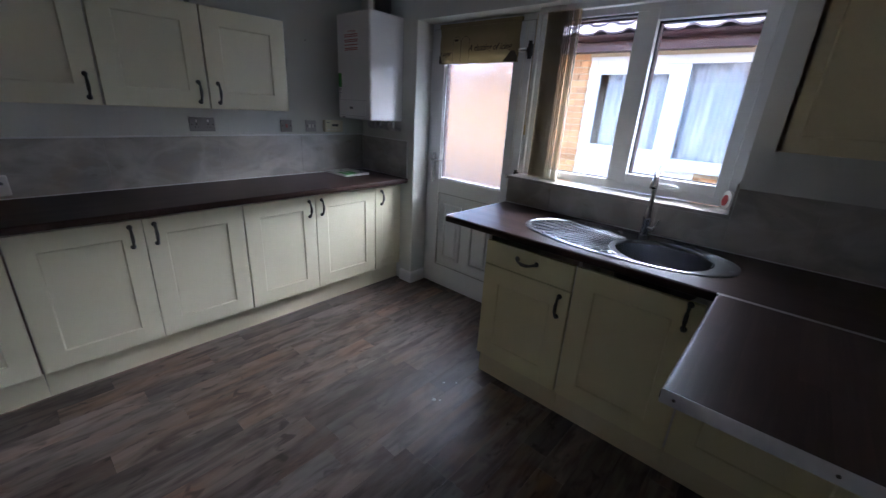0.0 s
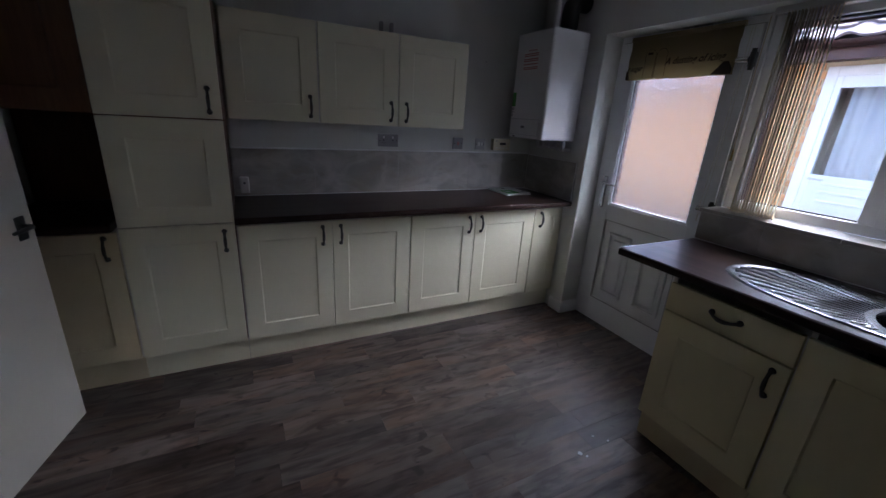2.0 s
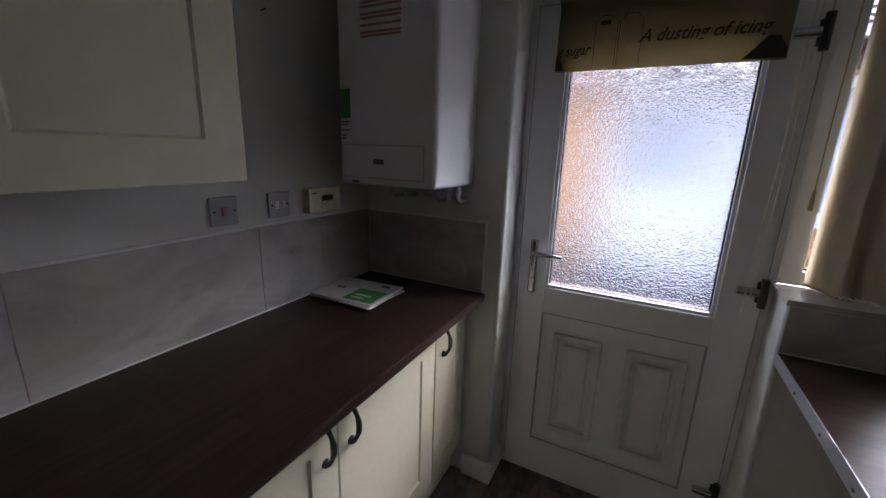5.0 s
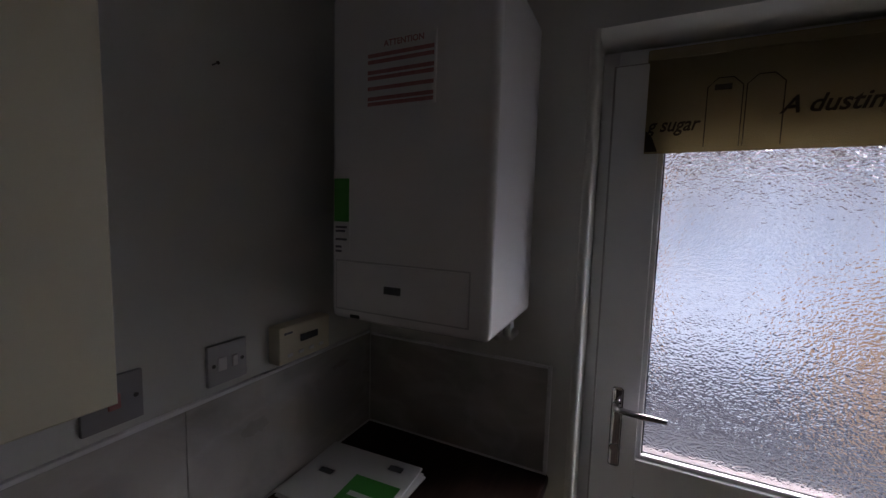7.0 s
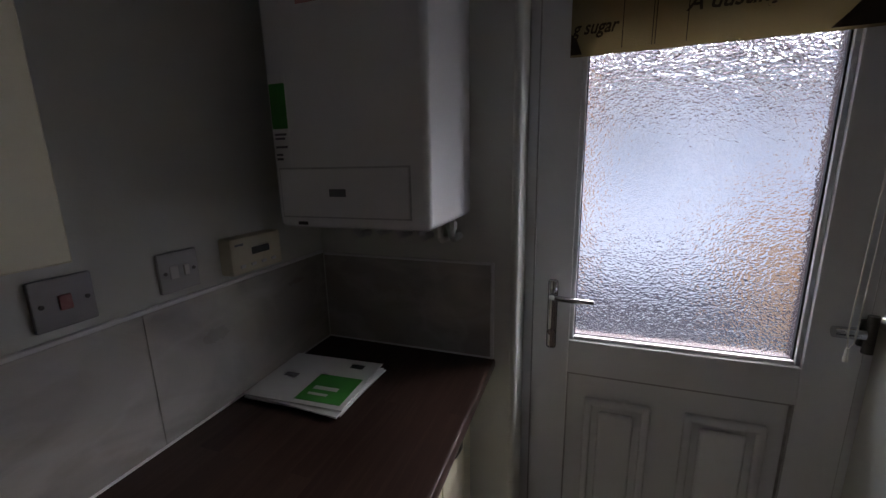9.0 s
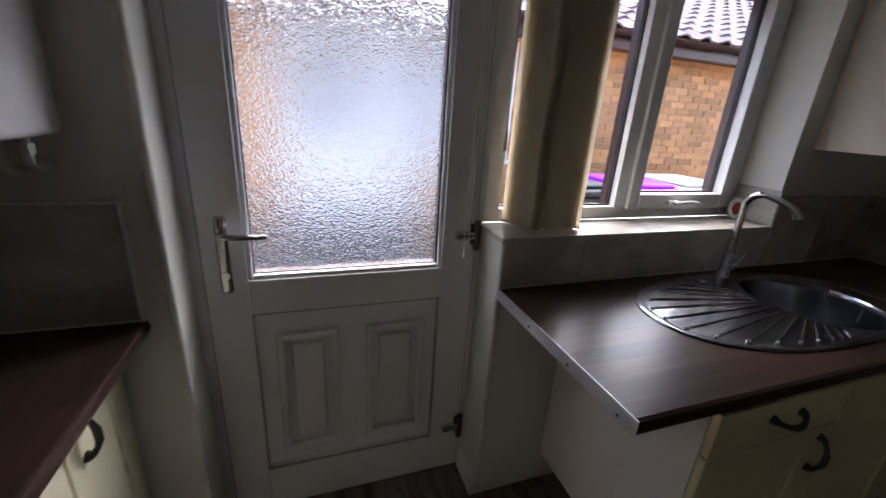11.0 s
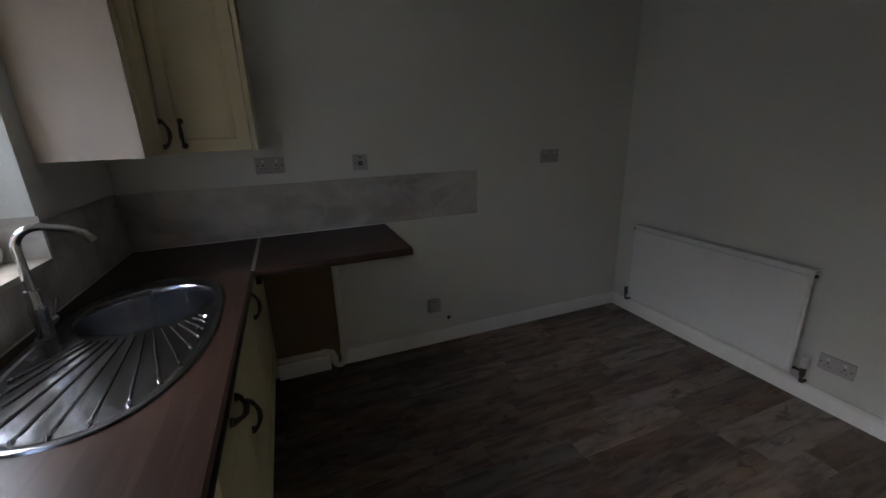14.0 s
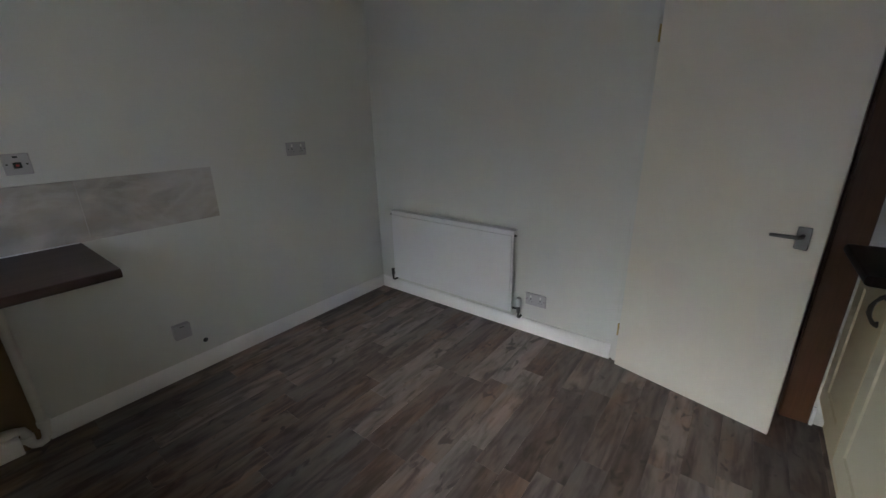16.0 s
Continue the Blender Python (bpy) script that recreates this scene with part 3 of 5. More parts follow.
LF = -2.125                                                  # face of the units on the left wall
BD = XL - LF                                                 # run depth to the wall
DEP = -BD - 0.004
base_l = lambda y, wd, doors, label: cabinet("base_cabinet", pose(LF, y, 0, 0, 0, 90), wd, DEP, 0.15, 0.868, doors, M_CREAM, label, 0.148, "base cupboards along the left wall")
base_l(0.115, 1.004, [(0, 0.502, 0.15, 0.85, {"handle": (0.447, 0.762)}), (0.502, 1.004, 0.15, 0.85, {"handle": (0.552, 0.762)})], "double cream shaker base cupboard beside the tall unit")
base_l(1.119, 1.013, [(0, 0.487, 0.15, 0.85, {"handle": (0.44, 0.762)}), (0.487, 1.013, 0.15, 0.85, {"handle": (0.535, 0.762)})], "double cream shaker base cupboard under dark worktop")
base_l(2.132, 0.272, [(0, 0.272, 0.15, 0.85, {"handle": (0.062, 0.762), "rail": 0.07})], "narrow cream shaker base cupboard beside the back door")
# the larder's carcass takes the same dark brown as the corner wall cupboard
cabinet("tall_cabinet", pose(LF, -0.39, 0, 0, 0, 90), 0.503, DEP, 0.15, 1.955,
        [(0, 0.503, 0.15, 0.866, {"handle": (0.447, 0.772)}), (0, 0.503, 0.869, 1.385, {}), (0, 0.503, 1.388, 1.95, {"handle": (0.447, 1.474)})],
        M_CREAM, "tall cream shaker larder unit with three doors", 0.148, carcass=M_TAN)
cabinet("base_cabinet", pose(LF, YB + 0.003, 0, 0, 0, 90), 0.44, DEP, 0.15, 0.868, [(0, 0.44, 0.15, 0.85, {"handle": (0.385, 0.772)})],
        M_AGED, "aged cream base cupboard in the corner behind the door", 0.148)
# doors, carcass and the panel behind the worktop share one streaked dark brown
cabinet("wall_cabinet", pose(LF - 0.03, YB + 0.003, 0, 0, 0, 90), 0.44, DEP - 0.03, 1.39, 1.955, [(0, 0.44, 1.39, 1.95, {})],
        M_TAN, "dark brown wall cupboard in the corner beside the larder", 0, carcass=M_TAN)
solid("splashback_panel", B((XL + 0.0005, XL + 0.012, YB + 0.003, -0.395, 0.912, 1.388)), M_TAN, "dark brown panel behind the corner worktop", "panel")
WLBL = "cream shaker wall cupboard with a pewter handle"
for y0, y1, hy in ((0.123, 0.61, 0.437), (0.6105, 1.1, 0.441), (1.1005, 1.59, 0.055)):
    cabinet("wall_cabinet", pose(-2.36, y0, 0, 0, 0, 90), y1 - y0, 0.277, 1.387, 1.928, [(0, y1 - y0, 1.387, 1.928, {"handle": (hy, 1.477)})],
            M_CREAM, WLBL, 0, "wall cupboards in a row")

# window side: drawer unit, sink unit and corner post
cabinet("drawer_cabinet", pose(-0.812, 1.825, 0), 0.494, 0.57, 0.15, 0.868,
        [(0, 0.494, 0.708, 0.838, {"style": "slab", "handle": (0.247, 0.785), "upright": False, "name": "drawer_front"}),
         (0, 0.494, 0.15, 0.705, {"handle": (0.44, 0.615)})], M_CREAM2, "cream base unit with one drawer over a shaker door", 0.148, plinth_mat=M_AGED, top=False)
cabinet("sink_cabinet", pose(-0.317, 1.825, 0), 0.507, 0.57, 0.15, 0.868, [(0, 0.507, 0.15, 0.838, {"handle": (0.455, 0.775)})],
        M_CREAM2, "cream shaker cupboard under the sink", 0.148, plinth_mat=M_AGED, top=False)
cabinet("corner_base_cabinet", pose(0.191, 1.825, 0), 0.586, 0.57, 0.15, 0.868, [(0, 0.586, 0.15, 0.838, {})],
        M_CREAM2, "cream shaker corner cupboard under the breakfast worktop", 0.148, plinth_mat=M_AGED)

# corner cupboard on the wall, two doors in an inward corner
cc = thing("corner_wall_cabinet", pose(0.22, 2.09, 1.39), "yellowed cream corner wall cupboard with arched doors", "cabinet")
part("side_panel", B((0.0, 0.018, 0.0, YF - 2.09 - 0.002, 0.0, 0.72), bevel=0.001), M_BEIGE, cc, "pale beige side panel")
bm = bmesh.new()
slab(bm, [(0.018, 0.022), (0.344, 0.022), (0.344, -0.345), (0.578, -0.345), (0.578, 0.314), (0.018, 0.314)], 0.0, 0.018)
slab(bm, [(0.018, 0.022), (0.344, 0.022), (0.344, -0.345), (0.578, -0.345), (0.578, 0.314), (0.018, 0.314)], 0.70, 0.72)
box(bm, 0.018, 0.578, 0.304, 0.314, 0.018, 0.70)
part("body", bm, M_CARCASS, cc)
part("end_panel", B((0.324, 0.578, -0.365, -0.347, 0.0, 0.72), bevel=0.001), M_AGED, cc)
d = shaker_door(cc, 0.0, 0.32, 0.0, 0.72, M_AGED, handle=(0.288, 0.085), style="arch", rail=0.055)
d2 = shaker_door(cc, 0.0, 0.343, 0.0, 0.72, M_AGED, handle=(0.072, 0.085), style="arch", rail=0.055)
d2.matrix_local = pose(0.322, 0.0, 0, 0, 0, -90)


# ---- worktops ----
def worktop(name, m, length, depth, label):
    """A laminate top with a rolled front edge, printed as staggered blocks; x along the run, front edge at y = 0."""
    t = thing(name, m, label, "worktop")
    bm = bmesh.new()
    prof = [(0.012, 0), (0.004, 0.004), (0, 0.012), (0, 0.026), (0.004, 0.034), (0.012, 0.038), (depth, 0.038), (depth, 0)]
    a = [bm.verts.new((0, y, z)) for y, z in prof]
    b = [bm.verts.new((length, y, z)) for y, z in prof]
    k = len(prof)
    for i in range(k):
        bm.faces.new((a[i], a[(i + 1) % k], b[(i + 1) % k], b[i]))
    bm.faces.new(a[::-1])
    bm.faces.new(b)
    part("slab", bm, M_TOPX, t)
    return t


wt = worktop("worktop_left", pose(-2.045, 0.113, 0.871, 0, 0, 90), YF - 0.115, 0.593, "dark walnut-block laminate worktop over the long run of cupboards")
wt = worktop("worktop_corner", pose(-2.045, YB + 0.003, 0.871, 0, 0, 90), 0.44, 0.593, "short dark laminate worktop in the corner recess")
wt = worktop("worktop_right", pose(0.205, 1.7985, 0.871, 0, 0, -90), 1.7985 - 1.09, 0.593, "dark laminate worktop jutting out as a breakfast shelf")
part("edge_strip", B((1.7985 - 1.09, 1.7985 - 1.09 + 0.003, 0.002, 0.592, 0.001, 0.038), bevel=0.0008), M_ALU, wt, "aluminium end strip with screws")
for y in (0.03, 0.3, 0.56):
    part("screw", tube(bmesh.new(), [(0.711, y, 0.02), (0.7133, y, 0.02)], 0.004, 8), M_PEWTER, wt)

# window worktop with the sink's cut-out
SX, SY, SA, SBY = -0.245, 2.112, 0.487, 0.242                # sink centre and half sizes
WX0, WX1, WY0, WY1 = -1.087, XR - 0.002, 1.80, YF - 0.002
wt = thing("worktop_window", pose(WX0, WY0, 0.871), "dark walnut-block laminate worktop with an inset sink", "worktop")
HS = 48


def oval(a, b, k=HS, p=2.35):
    """A full oval, a little squarer than an ellipse."""
    out = []
    for i in range(k):
        q = 2 * math.pi * i / k
        c, s = math.cos(q), math.sin(q)
        out.append((math.copysign(abs(c) ** (2 / p), c) * a, math.copysign(abs(s) ** (2 / p), s) * b))
    return out


def to_rim(x, y, x0, x1, y0, y1):
    """Where the ray from the origin through (x, y) leaves the rectangle."""
    f = min([c for c in ((x1 / x if x > 1e-9 else 9e9), (x0 / x if x < -1e-9 else 9e9), (y1 / y if y > 1e-9 else 9e9), (y0 / y if y < -1e-9 else 9e9))])
    return x * f, y * f


bm = bmesh.new()
LX0, LX1, LY0, LY1 = WX0 - SX, WX1 - SX, WY0 + 0.012 - SY, WY1 - SY
inner = oval(SA - 0.012, SBY - 0.012, 64)
outer = [to_rim(x, y, LX0, LX1, LY0, LY1) for x, y in inner]
corners = [(LX0, LY0), (LX1, LY0), (LX1, LY1), (LX0, LY1)]
ox, oy = SX - WX0, SY - WY0
vi = [bm.verts.new((x + ox, y + oy, 0.038)) for x, y in inner]
vo = [bm.verts.new((x + ox, y + oy, 0.038)) for x, y in outer]
ang = lambda p: math.atan2(p[1], p[0]) % (2 * math.pi)
for i in range(64):
    j = (i + 1) % 64
    a0, a1 = ang(outer[i]), ang(outer[j]) or 2 * math.pi
    if a1 < a0:
        a1 += 2 * math.pi
    mid = [c for c in corners if a0 + 1e-6 < ang(c) < a1 - 1e-6]
    loop = [vi[i], vo[i]] + [bm.verts.new((c[0] + ox, c[1] + oy, 0.038)) for c in mid] + [vo[j], vi[j]]
    bm.faces.new(loop)
lo = [bm.verts.new((v.co.x, v.co.y, 0.0)) for v in vi]
for i in range(64):
    j = (i + 1) % 64
    bm.faces.new((vi[i], vi[j], lo[j], lo[i]))
L = WX1 - WX0
prof = [(0.012, 0.038), (0.004, 0.034), (0, 0.026), (0, 0.012), (0.004, 0.004), (0.012, 0)]
a = [bm.verts.new((0, y, z)) for y, z in prof]
b = [bm.verts.new((L, y, z)) for y, z in prof]
for i in range(5):
    bm.faces.new((a[i], a[i + 1], b[i + 1], b[i]))
box(bm, 0.0, 0.004, 0.012, WY1 - WY0, 0.0, 0.0375)
box(bm, 0.0, L, 0.012, 0.02, 0.0, 0.0015)
box(bm, 0.0, 0.29, 0.012, WY1 - WY0, 0.0, 0.0015)
part("slab", bm, M_TOPX, wt)
part("edge_strip", B((-0.0035, -0.0003, 0.002, WY1 - WY0, 0.0, 0.0385), bevel=0.0008), M_ALU, wt, "pale aluminium end strip with screws")
for y in (0.05, 0.22, 0.4):
    part("screw", tube(bmesh.new(), [(-0.003, y, 0.014), (-0.0052, y, 0.014)], 0.004, 8), M_PEWTER, wt)
part("joint_strip", B((0.205 - WX0, L, -0.004, 0.012, 0.0365, 0.0394), bevel=0.0006), M_ALU, wt, "aluminium joint strip between the worktops")


# ---- sink and tap ----
sink = thing("sink", pose(SX, SY, 0.9095), "oval stainless steel inset sink with ribbed drainer", "sink")
BXC, BYC, BR = 0.195, -0.004, 0.2                           # bowl centre and radius, from the sink's centre
bm = bmesh.new()
K = 64
rings = []
for off, z in ((0.0, 0.0), (-0.003, 0.005), (-0.011, 0.007), (-0.019, 0.005), (-0.026, 0.0022), (-0.03, 0.0015)):
    rings.append([bm.verts.new((x, y, z)) for x, y in oval(SA + off, SBY + off, K)])
for p, q in zip(rings, rings[1:]):
    for i in range(K):
        bm.faces.new((p[i], p[(i + 1) % K], q[(i + 1) % K], q[i]))
# deck between rim and bowl, by matching angles round the bowl's centre
rim = rings[-1]
bowl = []
for v in rim:
    d_ = Vector((v.co.x - BXC, v.co.y - BYC)).normalized()
    bowl.append(bm.verts.new((BXC + d_.x * BR, BYC + d_.y * BR, 0.0015)))
deck = [bm.verts.new((v.co.x + (w_.co.x - v.co.x) * 0.02, v.co.y + (w_.co.y - v.co.y) * 0.02, 0.0015)) for v, w_ in zip(rim, bowl)]
lip = [bm.verts.new((BXC + (v.co.x - BXC) * 1.012, BYC + (v.co.y - BYC) * 1.012, 0.0015)) for v in bowl]
for p, q in ((rim, deck), (deck, lip), (lip, bowl)):
    for i in range(K):
        bm.faces.new((p[i], p[(i + 1) % K], q[(i + 1) % K], q[i]))
prev = bowl
for f, z in ((0.975, -0.004), (0.95, -0.02), (0.92, -0.1), (0.88, -0.145), (0.78, -0.163), (0.45, -0.168), (0.16, -0.172)):
    nxt = [bm.verts.new((BXC + (v.co.x - BXC) * f, BYC + (v.co.y - BYC) * f, z)) for v in bowl]
    for i in range(K):
        bm.faces.new((prev[i], prev[(i + 1) % K], nxt[(i + 1) % K], nxt[i]))
    prev = nxt
bm.faces.new(prev)
part("basin", bm, M_INOX, sink)
for k in range(24):
    q = radians(152 + k * 5.5)
    bm = bmesh.new()
    dx, dy = math.cos(q), math.sin(q)
    r0 = r1 = 0.222
    while r1 < 0.64 and (abs((BXC + dx * (r1 + 0.01)) / (SA - 0.045)) ** 2.35 + abs((BYC + dy * (r1 + 0.01)) / (SBY - 0.045)) ** 2.35) < 1:
        r1 += 0.005
    if r1 - r0 < 0.012:
        bm.free()
        continue
    at = lambda r, z: (BXC + dx * r, BYC + dy * r, z)
    tube(bm, [at(r0, 0.0), at(r0 + 0.008, 0.002), at(r1 - 0.008, 0.0028), at(r1, 0.0012)], [0.0015, 0.003, 0.0036, 0.003], 8)
    rib = part("drainer_rib", bm, M_INOX, sink)
    part("bead", tube(bmesh.new(), [at(r1 + 0.004, 0.0005), at(r1 + 0.006, 0.0032), at(r1 + 0.014, 0.0032), at(r1 + 0.016, 0.0005)], [0.003, 0.0055, 0.0055, 0.003], 10), M_CHROME, rib)
bm = bmesh.new()
tube(bm, [(BXC, BYC, -0.1715), (BXC, BYC, -0.166)], [0.034, 0.03], 24)
part("waste", bm, M_CHROME, sink)
bm = bmesh.new()
tube(bm, [(-0.06, 0.198, 0.002), (-0.06, 0.198, 0.006)], [0.016, 0.013], 16)
part("overflow_cap", bm, M_CHROME, sink)

tap = thing("kitchen_tap", pose(-0.195, 2.318, 0.915), "chrome swan-neck mixer tap behind the sink", "tap")
bm = bmesh.new()
tube(bm, [(0, 0, -0.004), (0, 0, 0.008), (0, 0, 0.009), (0, 0, 0.075), (0, 0, 0.08), (0, 0, 0.1), (0, 0, 0.105), (0, 0, 0.15)], [0.027, 0.027, 0.0195, 0.0195, 0.022, 0.022, 0.0185, 0.0165], 20)
part("body", bm, M_CHROME, tap)
u = Vector((0.17, -0.98, 0)).normalized()
RISE, BEND = 0.272, 0.052
pts = [(0, 0, 0.148), (0, 0, 0.2), (0, 0, RISE)] + arc(u * BEND + Vector((0, 0, RISE)), BEND, 165, 72, 9, u, (0, 0, 1))
end = Vector(pts[-1])
pts += [end + u * 0.05 + Vector((0, 0, -0.014)), end + u * 0.078 + Vector((0, 0, -0.03)), end + u * 0.09 + Vector((0, 0, -0.048))]
bm = bmesh.new()
tube(bm, pts, 0.0112, 14)
tube(bm, [pts[-2] + u * 0.006 + Vector((0, 0, -0.008)), pts[-1] + u * 0.002 + Vector((0, 0, -0.006))], 0.0135, 14)
part("spout", bm, M_CHROME, tap)
bm = bmesh.new()
tube(bm, [(0.015, -0.004, 0.045), (0.04, -0.01, 0.047)], [0.015, 0.013], 14)
tube(bm, [(0.036, -0.009, 0.047), (0.05, -0.014, 0.075), (0.058, -0.017, 0.1)], [0.006, 0.005, 0.0055], 10)
part("lever", bm, M_CHROME, tap)


# ---- window and back door ----
win = thing("window_1", pose(-1.085, 2.578, 1.082), "white upvc casement window with two panes", "window")
tagged(win, kind="structure")
W, H = OX1 + 1.085 - 0.004, OZ - 1.082 - 0.002
bm = bmesh.new()
for bx in ((0, 0.06, 0, 0.07, 0, H), (W - 0.062, W, 0, 0.07, 0, H), (0.06, W - 0.062, 0, 0.07, 0, 0.048), (0.06, W - 0.062, 0, 0.07, H - 0.05, H), (0.556, 0.628, 0, 0.07, 0.048, H - 0.05)):
    box(bm, *bx, bevel=0.004)
part("window_frame", bm, M_PVC, win)
bm = bmesh.new()
sx0, sx1, sz0, sz1 = 0.612, W - 0.052, 0.04, H - 0.042
for bx in ((sx0, sx0 + 0.052, -0.014, 0.05, sz0, sz1), (sx1 - 0.052, sx1, -0.014, 0.05, sz0, sz1), (sx0 + 0.052, sx1 - 0.052, -0.014, 0.05, sz0, sz0 + 0.058), (sx0 + 0.052, sx1 - 0.052, -0.014, 0.05, sz1 - 0.055, sz1)):
    box(bm, *bx, bevel=0.004)
sash = part("sash", bm, M_PVC, win, "opening casement sash")
bm = bmesh.new()
for x0, x1, z0, z1 in ((0.06, 0.556, 0.048, H - 0.05), (sx0 + 0.052, sx1 - 0.052, sz0 + 0.058, sz1 - 0.055)):
    box(bm, x0, x0 + 0.006, 0.028, 0.044, z0, z1)
    box(bm, x1 - 0.006, x1, 0.028, 0.044, z0, z1)
    box(bm, x0, x1, 0.028, 0.044, z0, z0 + 0.006)
    box(bm, x0, x1, 0.028, 0.044, z1 - 0.006, z1)
part("seal", bm, M_SEAL, win)
for x0, x1, z0, z1 in ((0.06, 0.556, 0.048, H - 0.05), (sx0 + 0.052, sx1 - 0.052, sz0 + 0.058, sz1 - 0.055)):
    bm = bmesh.new()
    box(bm, x0 + 0.0005, x0 + 0.008, 0.045, 0.078, z0 + 0.0005, z1 - 0.0005)
    box(bm, x1 - 0.008, x1 - 0.0005, 0.045, 0.078, z0 + 0.0005, z1 - 0.0005)
    box(bm, x0 + 0.0085, x1 - 0.0085, 0.045, 0.078, z1 - 0.008, z1 - 0.0005)
    part("outer_bead", bm, M_FASCIA, win, "dark brown outer glazing bead")
for x0, x1, z0, z1 in ((0.062, 0.554, 0.05, H - 0.052), (sx0 + 0.054, sx1 - 0.054, sz0 + 0.06, sz1 - 0.057)):
    g = part("pane", B((x0, x1, 0.034, 0.04, z0, z1), bevel=0), M_GLASS, win)
    g.visible_shadow = False
hd = bmesh.new()
box(hd, 0.8, 0.86, -0.03, -0.013, 0.058, 0.074, 0.003)
tube(hd, [(0.83, -0.028, 0.066), (0.83, -0.042, 0.066), (0.85, -0.046, 0.068), (0.9, -0.046, 0.072), (0.945, -0.044, 0.068)], [0.008, 0.008, 0.007, 0.007, 0.005], 10)
hnd = part("window_handle", hd, M_PVC, sash, "white espagnolette handle")

# tiled sill and upstand
sill = bmesh.new()
for x0, x1 in ((-1.098, -0.5), (-0.497, 0.123)):
    box(sill, x0, x1, YF - 0.012, 2.577, 1.0625, 1.081, 0.002)
solid("sill", sill, M_TILE, "pale stone-tiled window sill", "window sill", "structure")


def tiled(name, rects, facing, label):
    """A bed of grout on the wall with tiles proud of it; rects are runs along the wall and heights."""
    base = new(name)
    tagged(base, label, "tiling", kind="structure")
    for i, (a0, a1, z0, z1) in enumerate(rects):
        bm = bmesh.new()
        g = 0.0012
        if facing == "+x":
            box(bm, XL + 0.001, XL + 0.009, a0 + g, a1 - g, z0, z1, 0.0012)
        elif facing == "-x":
            box(bm, XR - 0.009, XR - 0.001, a0 + g, a1 - g, z0, z1, 0.0012)
        else:
            box(bm, a0 + g, a1 - g, YF - 0.009, YF - 0.001, z0, z1, 0.0012)
        part("tile", bm, M_TILE, base)
    a0, a1 = rects[0][0], rects[-1][1]
    z0, z1 = rects[0][2], rects[0][3]
    bm = bmesh.new()
    if facing == "+x":
        box(bm, XL + 0.0005, XL + 0.006, a0, a1, z0, z1)
    elif facing == "-x":
        box(bm, XR - 0.006, XR - 0.0005, a0, a1, z0, z1)
    else:
        box(bm, a0, a1, YF - 0.006, YF - 0.0005, z0, z1)
    part("grout", bm, M_GROUT, base)
    return base


t1 = tiled("wall_tiles_left", [(0.116, 0.61, 0.912, 1.207), (0.61, 1.21, 0.912, 1.207), (1.21, 1.81, 0.912, 1.207), (1.81, YF - 0.01, 0.912, 1.207)], "+x", "beige stone-effect tile splashback above the left worktop")
part("trim", B((XL + 0.001, XL + 0.012, 0.116, YF - 0.012, 1.2075, 1.217), bevel=0.003), M_TRIM, t1, "white plastic tile trim")
t2 = tiled("wall_tiles_pillar", [(XL + 0.01, -2.06, 0.912, 1.2)], "-y", "single beige stone tile beside the back door")
part("trim", B((-2.0595, -2.049, YF - 0.0115, YF - 0.001, 0.912, 1.209), (XL + 0.013, -2.0605, YF - 0.0115, YF - 0.001, 1.2005, 1.209), bevel=0.003), M_TRIM, t2, "white plastic tile trim")
tiled("wall_tiles_under_window", [(-1.088, -0.78, 0.912, 1.0615), (-0.78, -0.18, 0.912, 1.0615), (-0.18, 0.128, 0.912, 1.0615)], "-y", "beige stone tile upstand under the window sill")
tiled("wall_tiles_window_side", [(0.128, 0.42, 0.912, 1.205), (0.42, XR - 0.01, 0.912, 1.205)], "-y", "beige stone tile splashback beside the window")
tiled("wall_tiles_right", [(0.45, 1.05, 0.9115, 1.198), (1.05, 1.65, 0.9115, 1.198), (1.65, 2.25, 0.9115, 1.198), (2.25, YF - 0.01, 0.9115, 1.198)], "-x", "beige stone tile strip above the right worktop")
solid("trim_reveal_tile", B((OX1 - 0.009, OX1 - 0.0008, YF - 0.01, 2.576, 1.0815, 1.225), bevel=0.001), M_TILE, "beige tile on the window reveal", "tile", "structure")
bm = bmesh.new()
tube(bm, [(XL + 0.012, 0.12, 0.9125), (XL + 0.012, YF - 0.012, 0.9125)], 0.003, 8)
tube(bm, [(XL + 0.012, YF - 0.012, 0.9125), (-2.05, YF - 0.012, 0.9125)], 0.003, 8)
tube(bm, [(-1.085, YF - 0.012, 0.9125), (XR - 0.012, YF - 0.012, 0.9125)], 0.003, 8)
tube(bm, [(XR - 0.012, YF - 0.012, 0.9125), (XR - 0.012, 1.095, 0.9125)], 0.003, 8)
solid("trim_sealant", bm, M_TRIM, "white sealant bead between worktops and tiles", "trim", "structure")

# back door
bd = thing("door_1", pose(OX0, 2.565, 0.0), "white upvc back door with obscured glass", "door")
tagged(bd, kind="structure")
FW = 0.9
bm = bmesh.new()
for bx in ((0.001, 0.042, 0, 0.07, 0.0, OZ - 0.001), (FW - 0.04, FW - 0.001, 0, 0.07, 0.0, OZ - 0.001), (0.042, FW - 0.04, 0, 0.07, OZ - 0.045, OZ - 0.001), (0.042, FW - 0.04, 0, 0.07, 0.0, 0.045)):
    box(bm, *bx, bevel=0.004)
part("door_frame", bm, M_PVC, bd)
